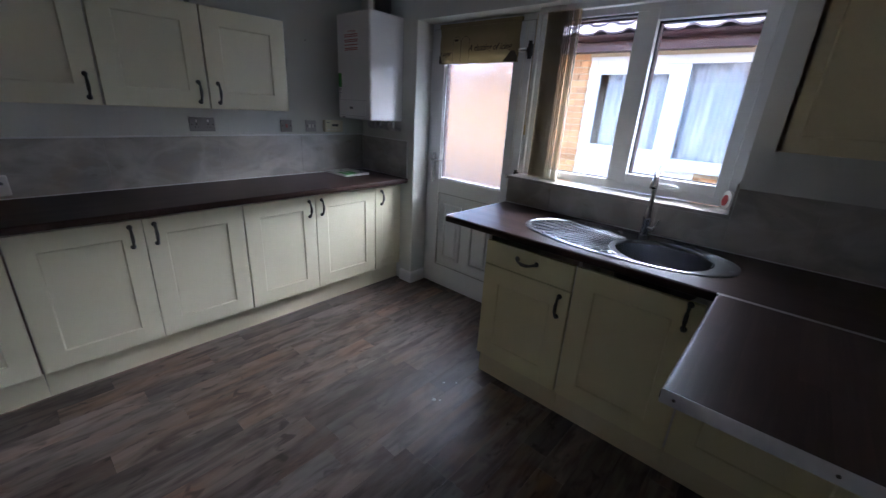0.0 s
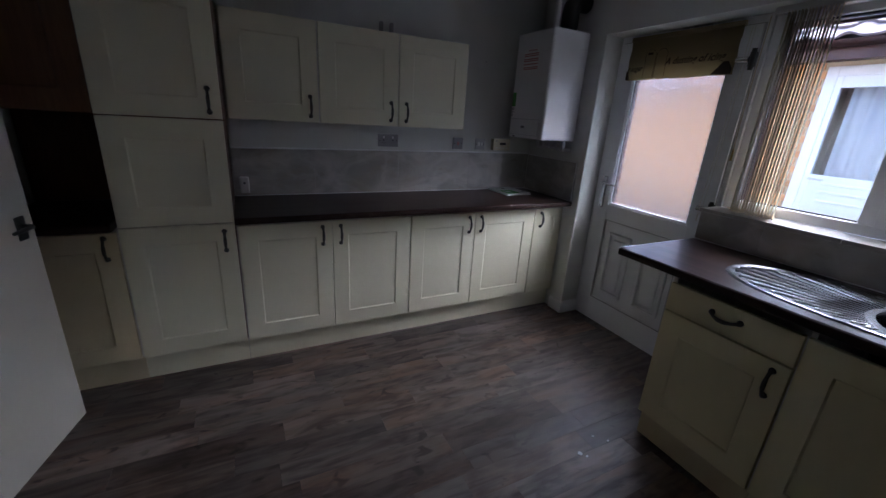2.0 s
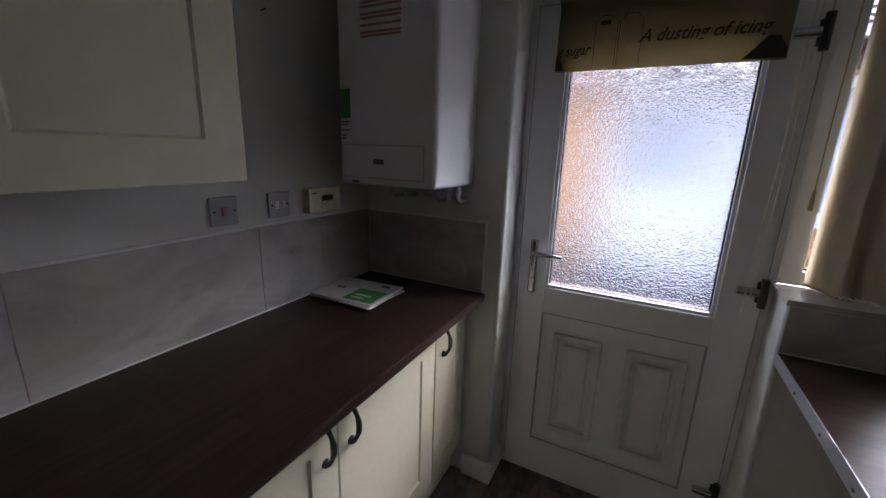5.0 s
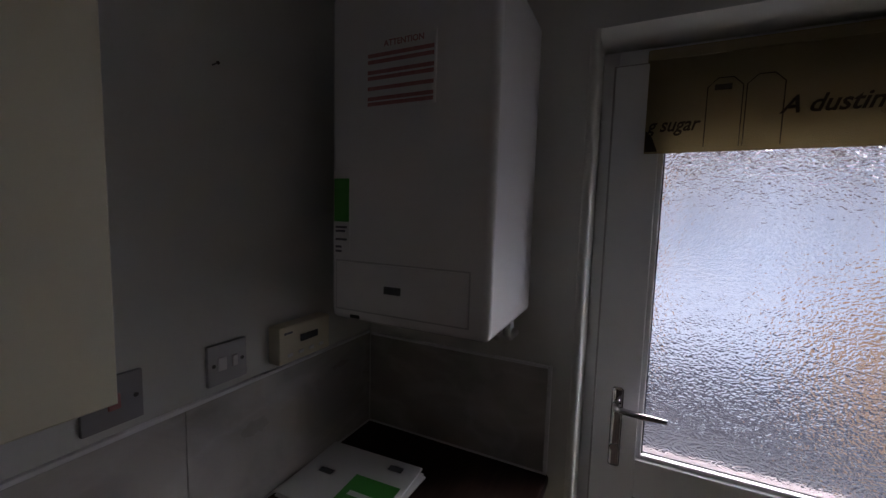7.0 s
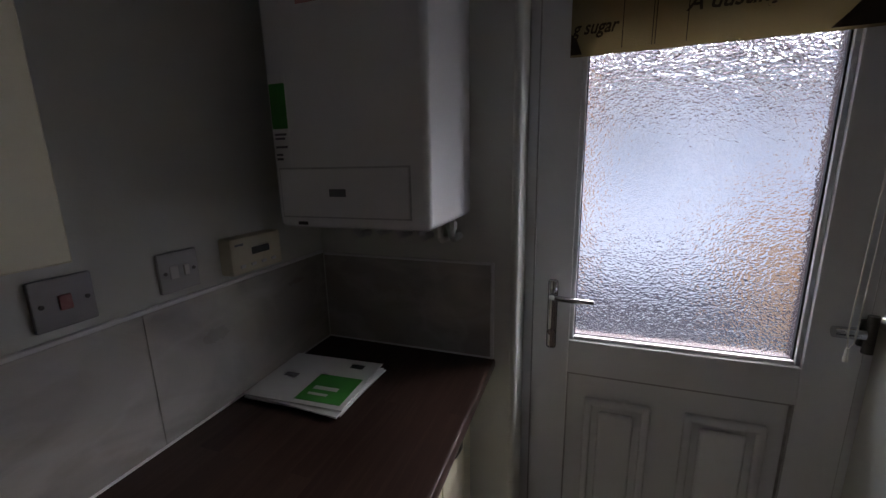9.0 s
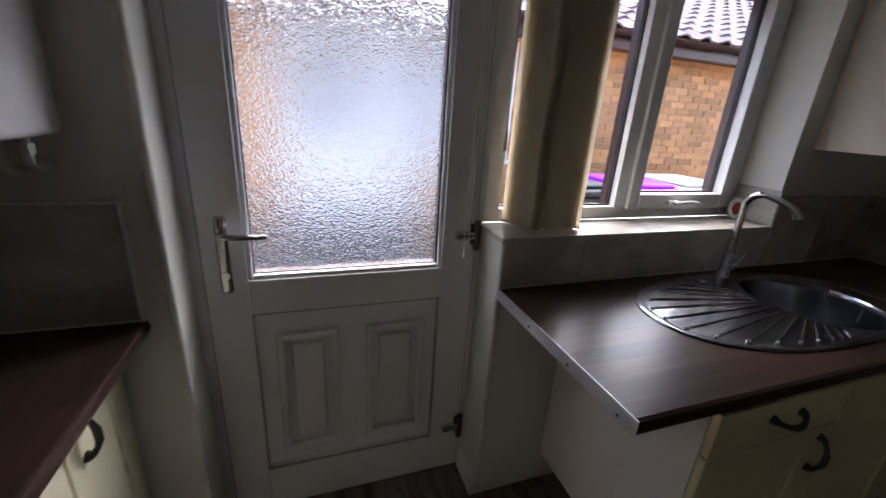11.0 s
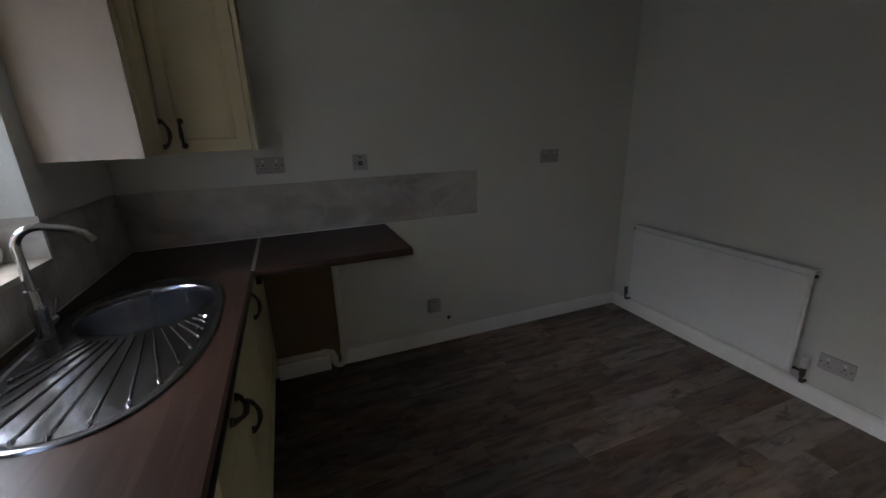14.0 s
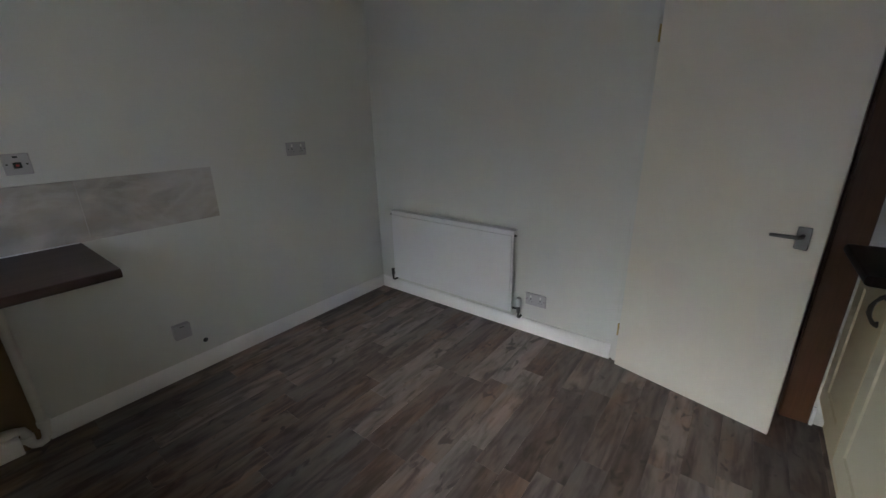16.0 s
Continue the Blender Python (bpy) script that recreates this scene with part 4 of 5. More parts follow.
# leaf: stiles, rails and mid rail; glass above, panel below
lx0, lx1, lz0, lz1 = 0.034, FW - 0.032, 0.05, OZ - 0.045
gx0, gx1, gz0, gz1 = OX0 * -1 - 1.838, OX0 * -1 - 1.236, 0.93, 1.93
bm = bmesh.new()
yf, yb = -0.014, 0.05
for bx in ((lx0, gx0, yf, yb, lz0, lz1), (gx1, lx1, yf, yb, lz0, lz1), (gx0, gx1, yf, yb, gz1, lz1), (gx0, gx1, yf, yb, 0.818, gz0), (gx0, gx1, yf, yb, lz0, 0.19)):
    box(bm, *bx, bevel=0.003)
leaf = part("leaf", bm, M_PVC, bd)
bm = bmesh.new()
for bx in ((gx0, gx0 + 0.014, -0.006, 0.012, gz0, gz1), (gx1 - 0.014, gx1, -0.006, 0.012, gz0, gz1), (gx0 + 0.014, gx1 - 0.014, -0.006, 0.012, gz0, gz0 + 0.014), (gx0 + 0.014, gx1 - 0.014, -0.006, 0.012, gz1 - 0.014, gz1)):
    box(bm, *bx, bevel=0.004)
part("glazing_bead", bm, M_PVC, leaf)
part("outer_bead", B((gx0 + 0.0005, gx0 + 0.014, 0.0205, 0.0495, gz0 + 0.0005, gz1 - 0.0005), (gx1 - 0.014, gx1 - 0.0005, 0.0205, 0.0495, gz0 + 0.0005, gz1 - 0.0005), (gx0 + 0.0145, gx1 - 0.0145, 0.0205, 0.0495, gz0 + 0.0005, gz0 + 0.013), (gx0 + 0.0145, gx1 - 0.0145, 0.0205, 0.0495, gz1 - 0.014, gz1 - 0.0005), bevel=0), M_FASCIA, leaf, "dark brown outer glazing bead")
g = part("pane", B((gx0 + 0.006, gx1 - 0.006, 0.013, 0.02, gz0 + 0.006, gz1 - 0.006), bevel=0), M_OBSCURE, leaf, "textured obscure glass")
g.visible_shadow = False
bm = bmesh.new()
box(bm, gx0 + 0.002, gx1 - 0.002, 0.004, 0.03, 0.192, 0.816)
box(bm, gx0 + 0.001, gx1 - 0.001, -0.004, 0.005, 0.191, 0.2, 0.001)
box(bm, gx0 + 0.001, gx1 - 0.001, -0.004, 0.005, 0.808, 0.817, 0.001)
for a0, a1 in ((0.205, 0.40), (0.492, 0.702)):
    z0, z1, mw = 0.262, 0.735, 0.024
    for bx in ((a0, a0 + mw, z0, z1), (a1 - mw, a1, z0, z1), (a0 + mw * 0.5, a1 - mw * 0.5, z0, z0 + mw), (a0 + mw * 0.5, a1 - mw * 0.5, z1 - mw, z1)):
        box(bm, bx[0], bx[1], -0.017, 0.006, bx[2], bx[3], 0.008, 3)
    box(bm, a0 + 0.045, a1 - 0.045, -0.012, 0.006, z0 + 0.045, z1 - 0.045, 0.011, 3)
part("lower_panel", bm, M_PVC, leaf, "moulded lower panel with two fields")
part("panel_gasket", B((gx0 - 0.0005, gx0 + 0.005, -0.0115, 0.004, 0.19, 0.818), (gx1 - 0.005, gx1 + 0.0005, -0.0115, 0.004, 0.19, 0.818), (gx0 + 0.005, gx1 - 0.005, -0.0115, 0.004, 0.1895, 0.195), (gx0 + 0.005, gx1 - 0.005, -0.0115, 0.004, 0.813, 0.8185), bevel=0), M_GREYPL, leaf, "dark rubber gasket")
part("glass_gasket", B((gx1 - 0.019, gx1 - 0.0145, 0.002, 0.0125, gz0 + 0.015, gz1 - 0.015), (gx0 + 0.0145, gx0 + 0.018, 0.002, 0.0125, gz0 + 0.015, gz1 - 0.015), (gx0 + 0.0185, gx1 - 0.0195, 0.009, 0.0125, gz0 + 0.0145, gz0 + 0.0165), bevel=0), M_SEAL, leaf, "dark rubber gasket")
# grey strips draw the shadow line between leaf and frame
part("leaf_gasket", B((lx0 - 0.0055, lx0 - 0.0005, -0.004, 0.0, lz0, lz1), (lx1 + 0.0005, lx1 + 0.0055, -0.004, 0.0, lz0, lz1), (lx0 - 0.0055, lx1 + 0.0055, -0.004, 0.0, lz1 + 0.0005, lz1 + 0.0055), bevel=0), M_GREYPL, bd, "grey strips for the shadow gap round the door leaf")
bm = bmesh.new()
box(bm, 0.078, 0.108, -0.024, -0.0135, 0.9, 1.13, 0.008, 3)
tube(bm, [(0.093, -0.02, 1.083), (0.093, -0.055, 1.083), (0.102, -0.062, 1.083), (0.15, -0.064, 1.08), (0.212, -0.06, 1.078)], [0.011, 0.009, 0.0095, 0.0085, 0.007], 12)
tube(bm, [(0.093, -0.02, 0.955), (0.093, -0.027, 0.955)], [0.013, 0.012], 14)
part("door_handle", bm, M_CHROME, leaf, "chrome lever handle on a long plate")
for z in (0.235, 1.05, 1.835):
    hg = part("hinge", B((0.845, 0.874, -0.03, -0.006, z - 0.036, z + 0.036), bevel=0.005), M_PEWTER, leaf, "chunky dark flag hinge")
    part("pin", tube(bmesh.new(), [(0.79, -0.03, z), (0.85, -0.03, z)], [0.0145, 0.0165], 14), M_CHROME, hg, "chrome hinge barrel")
    part("knuckle", tube(bmesh.new(), [(0.864, -0.03, z - 0.05), (0.864, -0.03, z + 0.05)], 0.012, 12), M_PEWTER, hg)

# fabric blind on the door
bl = thing("roman_blind", pose(-1.872, 2.533, 1.768), "cream printed fabric blind with brown lettering, drawn up", "blind")
bm = bmesh.new()
rows = 10
nx = 26
grid_v = [[bm.verts.new((0.672 * i / nx, 0.003 * math.sin(i * 0.9 + j) + (0.004 if j % 4 == 0 else 0), 0.232 * j / rows)) for i in range(nx + 1)] for j in range(rows + 1)]
for j in range(rows):
    for i in range(nx):
        bm.faces.new((grid_v[j][i], grid_v[j][i + 1], grid_v[j + 1][i + 1], grid_v[j + 1][i]))
bmesh.ops.solidify(bm, geom=bm.faces[:], thickness=0.004)
part("fabric", bm, M_FABRIC, bl)
part("head_rail", B((-0.004, 0.676, -0.006, 0.016, 0.23, 0.256), bevel=0.003), M_FABRIC, bl)
writing("lettering", "A dusting of icing", 0.054, M_PRINT, bl, pose(0.27, -0.0085, 0.078, 90, 0, 0), 0.35, 0.92)
writing("lettering", "g sugar", 0.048, M_PRINT, bl, pose(0.004, -0.0085, 0.052, 90), 0.35, 0.8)
for x0 in (0.128, 0.205):
    bm = bmesh.new()
    o = [(x0, 0.01), (x0, 0.15), (x0 + 0.02, 0.17), (x0 + 0.05, 0.17), (x0 + 0.07, 0.15), (x0 + 0.07, 0.01)]
    tube(bm, [(x, -0.008, z) for x, z in o], 0.0012, 5)
    part("canister_print", bm, M_PRINT, bl)
part("label_print", B((0.142, 0.176, -0.0092, -0.0078, 0.142, 0.155), bevel=0), M_PRINT, bl)
bm = bmesh.new()
prism(bm, [(0.56, 0.004), (0.668, 0.004), (0.668, 0.03), (0.645, 0.066), (0.618, 0.068), (0.59, 0.035)], -0.0094, -0.0078)
part("brown_print", bm, M_PRINT, bl)
bm = bmesh.new()
prism(bm, [(0.001, 0.003), (0.03, 0.003), (0.016, 0.04), (0.001, 0.056)], -0.0094, -0.0078)
part("brown_print", bm, M_PRINT, bl)
bc = thing("blind_cord", pose(-1.17, 2.53, 1.0), "white looped pull cord of the door blind", "cord")
bm = bmesh.new()
tube(bm, [(0.012, 0, 0.99), (0.008, -0.004, 0.5), (-0.004, -0.012, 0.06), (0.0, -0.014, 0.012), (0.012, -0.012, 0.03), (0.024, -0.004, 0.5), (0.026, 0, 0.99)], 0.0016, 6)
part("cord", bm, M_CORD, bc)
bm = bmesh.new()
tube(bm, [(0, -0.014, 0.016), (0.0, -0.014, -0.02)], [0.004, 0.006], 8)
part("toggle", bm, M_CORD, bc)

# vertical blind, vanes drawn together at the window's end
vb = thing("vertical_blind", pose(-1.05, 2.5, 1.095), "beige vertical blind with vanes drawn to one side", "blind")
part("head_rail", B((0.0, 1.16, -0.02, 0.02, OZ - 1.095 - 0.032, OZ - 1.095 - 0.001), bevel=0.004), M_TRIM, vb, "white head rail")
rng = random.Random(11)
for k in range(16):
    bm = bmesh.new()
    a = radians(-66 + rng.uniform(-2.5, 2.5))
    cx = 0.05 + k * 0.0128 + rng.uniform(-0.0015, 0.0015)
    ca, sa = math.cos(a), math.sin(a)
    pts = []
    for s in range(7):
        u_ = (s / 6 - 0.5) * 0.122
        bend = 0.006 * (1 - (s / 3 - 1) ** 2)
        pts.append((cx + ca * u_ - sa * bend, sa * u_ + ca * bend))
    zb = 0.0 + rng.uniform(-0.003, 0.003)
    low = [bm.verts.new((x, y, zb)) for x, y in pts]
    top = [bm.verts.new((x, y, OZ - 1.095 - 0.034)) for x, y in pts]
    for i in range(6):
        bm.faces.new((low[i], low[i + 1], top[i + 1], top[i]))
    bmesh.ops.solidify(bm, geom=bm.faces[:], thickness=0.0012)
    vane = part("vane", bm, M_VANE, vb)
    bm = bmesh.new()
    tube(bm, [(p[0], p[1], zb - 0.004 + 0.002 * (i % 2)) for i, p in enumerate(pts)], 0.0042, 6)
    part("weight", bm, M_VANE, vane, "bottom weight and chain")
bm = bmesh.new()
tube(bm, [(-0.02, 0.0, 0.92), (-0.022, -0.004, 0.5), (-0.02, 0.0, 0.3)], 0.0015, 6)
tube(bm, [(-0.02, 0.0, 0.3), (-0.02, 0.0, 0.24)], [0.004, 0.0065], 8)
part("pull_cord", bm, M_BRASS, vb)

ck = thing("chain_hook", pose(OX1, 2.56, 1.34), "small white plastic chain hook on the window reveal", "hook")
part("base_plate", B((-0.004, -0.0002, -0.008, 0.008, -0.018, 0.018), bevel=0.001), M_PLASTIC, ck)
bm = bmesh.new()
tube(bm, [(-0.003, 0, 0.004), (-0.014, 0, 0.002), (-0.018, 0, 0.008), (-0.018, 0, 0.016)], 0.003, 8)
part("hook", bm, M_PLASTIC, ck)
nl = thing("wall_nail", pose(XL, 1.888, 1.876), "small steel nail stuck in the plaster wall", "nail")
bm = bmesh.new()
tube(bm, [(-0.002, 0, 0), (0.016, 0, 0.002), (0.0162, 0, 0.002), (0.018, 0, 0.002)], [0.0015, 0.0015, 0.0035, 0.0035], 8)
part("shank", bm, M_PEWTER, nl)

# oval ornament on the sill
orn = thing("sill_ornament", pose(0.078, 2.525, 1.081, -6, 0, -38), "small white oval ornament with a red middle on the sill", "ornament")
bm = bmesh.new()
o = [(0.03 * math.cos(radians(q)), 0.046 + 0.046 * math.sin(radians(q))) for q in range(0, 360, 15)]
prism(bm, o, -0.008, 0.012)
bmesh.ops.bevel(bm, geom=bm.edges[:], offset=0.003, segments=2, affect="EDGES")
part("body", bm, M_PLASTIC, orn)
bm = bmesh.new()
prism(bm, [(0.016 * math.cos(radians(q)), 0.044 + 0.027 * math.sin(radians(q))) for q in range(0, 360, 15)], -0.0105, -0.0079)
part("red_centre", bm, M_RED, orn)


# ---- boiler ----
bo = thing("boiler", pose(-2.515, 2.08, 1.347), "white wall-hung gas boiler with a warning sticker", "boiler")
part("casing", B((0, 0.398, 0, YF - 2.08 - 0.002, 0, 0.725), bevel=0.018, seg=4), M_ENAMEL, bo)
part("control_flap", B((0.022, 0.352, -0.0045, 0.004, 0.028, 0.138), bevel=0.003), M_ENAMEL, bo)
part("flap_shadow_gap", B((0.019, 0.355, -0.001, 0.003, 0.025, 0.141), bevel=0), M_PALE, bo)
part("badge", B((0.155, 0.198, -0.006, -0.004, 0.075, 0.092), bevel=0.001), M_GREYINK, bo)
part("catch", B((0.06, 0.085, -0.002, 0.003, 0.008, 0.016), bevel=0.001), M_BLACK, bo)
part("warning_sticker", B((0.1, 0.268, -0.0012, 0.002, 0.47, 0.61), bevel=0), M_PAPER, bo)
writing("lettering", "ATTENTION", 0.017, M_REDINK, bo, pose(0.145, -0.0014, 0.594, 90))
for i, z in enumerate((0.575, 0.562, 0.541, 0.529, 0.508, 0.487, 0.476)):
    part("print_line", B((0.105, 0.263, -0.0022, -0.0010, z, z + 0.0075), bevel=0), M_REDINK, bo)
part("rating_label", B((0.012, 0.058, -0.0012, 0.002, 0.15, 0.345), bevel=0), M_PAPER, bo)
part("green_label", B((0.014, 0.056, -0.0022, -0.0010, 0.228, 0.325), bevel=0), M_GREEN, bo)
for z, x1 in ((0.213, 0.05), (0.204, 0.045), (0.185, 0.05), (0.168, 0.035), (0.158, 0.035)):
    part("print_line", B((0.018, x1, -0.0022, -0.0010, z, z + 0.005), bevel=0), M_GREYINK, bo)
# the elbow's black stands in for the dark shadow above the boiler
bm = bmesh.new()
tube(bm, [(0.31, 0.19, 0.72), (0.31, 0.19, 0.84), (0.31, 0.195, 0.872), (0.31, 0.212, 0.898), (0.31, 0.24, 0.91), (0.31, 0.323, 0.912)], 0.058, 20)
part("flue", bm, M_BLACK, bo, "flue elbow, blackened for the shadow above the boiler")
bm = bmesh.new()
tube(bm, [(0.3, 0.085, 0.72), (0.3, 0.085, 1.032)], 0.02, 12)
part("condense_pipe", bm, M_TRIM, bo, "white plastic pipe")
for x, ln in ((0.06, 0.05), (0.13, 0.04), (0.2, 0.045), (0.27, 0.05), (0.325, 0.055), (0.36, 0.05)):
    bm = bmesh.new()
    tube(bm, [(x, 0.25, 0.004), (x, 0.25, -ln), (x, 0.27, -ln - 0.012), (x, 0.324, -ln - 0.014)], 0.011, 10)
    tube(bm, [(x, 0.25, -0.012), (x, 0.25, -0.032)], 0.016, 8)
    part("pipe_stub", bm, M_ALU if ln < 0.052 else M_PLASTIC, bo)


# ---- switches, sockets and small wall things ----
def plate(name, m, wd, ht, mat, label, kind="switch", group=""):
    """A wall plate; its back is at local y = 0 and it looks to -y."""
    p = thing(name, m, label, "switch" if "switch" in kind else "socket", group)
    part("plate", B((-wd / 2, wd / 2, -0.01, 0, -ht / 2, ht / 2), bevel=0.003), mat, p)
    for x in (-wd / 2 + 0.012, wd / 2 - 0.012):
        bm = bmesh.new()
        tube(bm, [(x, -0.009, 0), (x, -0.0115, 0)], 0.004, 8)
        part("screw", bm, M_PEWTER, p)
    if kind == "switch":
        part("rocker", B((-0.006, 0.006, -0.0145, -0.009, -0.012, 0.012), bevel=0.002), M_PLASTIC, p)
    elif kind == "red_switch":
        part("rocker", B((-0.009, 0.009, -0.0145, -0.009, -0.013, 0.013), bevel=0.002), M_REDINK, p, "dull red rocker")
    elif kind == "fuse":
        part("rocker", B((0.008, 0.02, -0.0145, -0.009, -0.012, 0.012), bevel=0.002), M_PLASTIC, p)
        part("fuse_carrier", B((-0.022, -0.004, -0.012, -0.009, -0.014, 0.014), bevel=0.001), M_PLASTIC, p)
    elif kind == "cooker":
        part("rocker", B((-0.013, 0.013, -0.014, -0.009, -0.016, 0.008), bevel=0.002), M_BLACK, p, "dark rocker")
        part("red_mark", B((-0.005, 0.005, -0.0146, -0.0135, -0.009, 0.001), bevel=0), M_RED, p)
        part("neon", B((-0.008, 0.008, -0.0115, -0.009, 0.026, 0.034), bevel=0.001), M_BLACK, p)
    elif kind == "double":
        for c in (-0.034, 0.034):
            part("pin_holes", B((c - 0.003, c + 0.003, -0.0108, -0.0098, -0.004, 0.006), (c - 0.012, c - 0.006, -0.0108, -0.0098, -0.018, -0.014), (c + 0.006, c + 0.012, -0.0108, -0.0098, -0.018, -0.014), bevel=0), M_BLACK, p)
            part("rocker", B((c - 0.005, c + 0.005, -0.0135, -0.009, 0.014, 0.03), bevel=0.0015), M_PLASTIC, p)
    return p


plate("double_socket", pose(XL, 1.127, 1.282, 0, 0, 90), 0.15, 0.086, M_STEEL_SW, "brushed steel double socket above the splashback", "double")
plate("light_switch", pose(XL, 1.697, 1.276, 0, 0, 90), 0.088, 0.086, M_STEEL_SW, "single brushed steel switch with a red rocker under the wall cupboard", "red_switch")
plate("fused_spur", pose(XL, 1.9, 1.276, 0, 0, 90), 0.088, 0.086, M_GREYPL, "pale grey fused spur switch beside the programmer", "fuse")
plate("double_socket", pose(XR, 1.692, 1.3, 0, 0, -90), 0.146, 0.086, M_GREYPL, "grey double socket above the stone-tiled splashback", "double")
plate("cooker_switch", pose(XR, 1.207, 1.288, 0, 0, -90), 0.086, 0.088, M_GREYPL, "grey wall switch with a dark rocker", "cooker")
plate("double_socket", pose(XR, -0.117, 1.257, 0, 0, -90), 0.146, 0.088, M_GREYPL, "grey double socket high on the bare wall", "double")
plate("double_socket", pose(-0.68, YB, 0.255, 0, 0, 180), 0.146, 0.086, M_GREYPL, "grey double socket beside the radiator", "double")
lo_s = thing("surface_socket", pose(XR, 0.79, 0.295, 0, 0, -90), "pale grey surface-mounted outlet low on the wall", "socket")
part("back_box", B((-0.043, 0.043, -0.028, 0, -0.043, 0.043), bevel=0.003), M_GREYPL, lo_s)
part("plate", B((-0.044, 0.044, -0.036, -0.0285, -0.044, 0.044), bevel=0.003), M_GREYPL, lo_s)
part("slot", B((-0.012, 0.012, -0.0372, -0.0355, 0.028, 0.033), bevel=0), M_GREYINK, lo_s)
bm = bmesh.new()
tube(bm, [(XR - 0.0004, 0.676, 0.174), (XR - 0.003, 0.676, 0.174)], 0.014, 14)
solid("pipe_hole", bm, M_BLACK, "small dark pipe hole in the wall", "hole")
pg = thing("heating_programmer", pose(XL, 2.09, 1.278, 0, 0, 90), "yellowed plastic heating programmer on the wall", "programmer")
part("body", B((-0.083, 0.083, -0.04, 0, -0.046, 0.046), bevel=0.006), M_PLASTIC_OLD, pg)
part("display", B((-0.02, 0.038, -0.0415, -0.039, -0.002, 0.016), bevel=0.001), M_BLACK, pg)
for k in range(4):
    part("button", B((-0.06 + k * 0.034, -0.045 + k * 0.034, -0.0425, -0.039, -0.03, -0.022), bevel=0.001), M_PLASTIC, pg)
part("print_line", B((-0.07, -0.045, -0.0408, -0.0395, 0.026, 0.031), bevel=0), M_GREYINK, pg)
pl = thing("air_freshener", pose(XL + 0.0095, 0.175, 0.985, 0, 0, 90), "white plug-in adaptor at the end of the splashback", "plug")
part("body", B((-0.027, 0.027, -0.045, 0, -0.05, 0.05), bevel=0.009, seg=3), M_PLASTIC, pl)
bm = bmesh.new()
tube(bm, [(0, -0.044, 0.014), (0, -0.0475, 0.014)], 0.008, 12)
part("button", bm, M_GREYINK, pl)
br = thing("wall_bracket", pose(XL, 1.1, 2.0, 0, 0, 90), "pair of small grey pipe clips on the wall", "bracket")
for x in (-0.035, 0.035):
    part("clip", B((x - 0.012, x + 0.012, -0.03, 0, -0.03, 0.03), bevel=0.006), M_STEEL_SW, br)

# papers on the worktop
for k, (dx, dy, a, top) in enumerate(((0, 0, 1.5, False), (0.006, -0.004, -2.5, False), (-0.004, 0.003, 3.0, True))):
    pm = thing("leaflet", pose(-2.475 + dx, 2.118 + dy, 0.9122 + 0.0045 * k, 0, 0, a), "white booklet with a green panel on the worktop" if top else "white paper booklet in a loose stack", "booklet", "booklets in a stack")
    part("page_block", B((-0.142, 0.142, -0.115, 0.115, 0, 0.0043), bevel=0.001), M_PAPER, pm)
    if top:
        part("green_panel", B((0.0, 0.128, -0.1, 0.02, 0.0042, 0.0049), bevel=0), M_GREEN, pm)
        part("print_line", B((0.02, 0.09, -0.05, -0.035, 0.0048, 0.0054), bevel=0), M_PAPER, pm)
        part("print_line", B((0.02, 0.075, -0.075, -0.065, 0.0048, 0.0054), bevel=0), M_PAPER, pm)
        part("print_line", B((-0.1, -0.06, -0.01, 0.008, 0.0042, 0.0049), bevel=0), M_GREYINK, pm)
        part("print_line", B((0.06, 0.1, 0.07, 0.09, 0.0042, 0.0049), bevel=0), M_GREYINK, pm)


# ---- radiator ----
ra = thing("radiator", pose(-0.53, YB, 0.15), "white convector radiator on the wall, with valves", "radiator")
bm = bmesh.new()
RW, RH = 1.11, 0.58
box(bm, 0, RW, 0.056, 0.07, 0, RH, 0.005)
box(bm, 0.012, RW - 0.012, 0.0695, 0.077, 0.014, RH - 0.03, 0.005, 3)
part("panel", bm, M_RAD, ra)
part("top_grille", B((-0.002, RW + 0.002, 0.022, 0.078, RH - 0.004, RH + 0.004), bevel=0.002), M_RAD, ra)
# fins are grey, not white: the shade inside the radiator is in their colour
for k in range(28):
    x = 0.03 + k * (RW - 0.06) / 27
    part("convector_fin", B((x - 0.0135, x + 0.0135, 0.024, 0.0555, 0.012, RH - 0.03), bevel=0), M_GREYPL, ra)
for x in (0.2, RW - 0.2):
    part("bracket", B((x - 0.012, x + 0.012, 0.0, 0.0235, 0.06, RH - 0.08), bevel=0.001), M_RAD, ra)
bm = bmesh.new()
tube(bm, [(0.0, 0.05, 0.025), (-0.045, 0.05, 0.025), (-0.045, 0.05, -0.035), (-0.045, 0.035, -0.044), (-0.045, 0.0, -0.044)], 0.0085, 10)
tube(bm, [(-0.045, 0.05, 0.0), (-0.045, 0.05, 0.05)], 0.013, 12)
valve = part("valve", bm, M_PEWTER, ra)
bm = bmesh.new()
tube(bm, [(-0.045, 0.05, 0.048), (-0.045, 0.05, 0.06), (-0.045, 0.05, 0.105), (-0.045, 0.05, 0.112)], [0.014, 0.019, 0.018, 0.012], 16)
part("valve_head", bm, M_PLASTIC, valve, "white thermostatic valve head")
bm = bmesh.new()
tube(bm, [(RW, 0.05, 0.025), (RW + 0.04, 0.05, 0.025), (RW + 0.04, 0.05, -0.035), (RW + 0.04, 0.035, -0.044), (RW + 0.04, 0.0, -0.044)], 0.0085, 10)
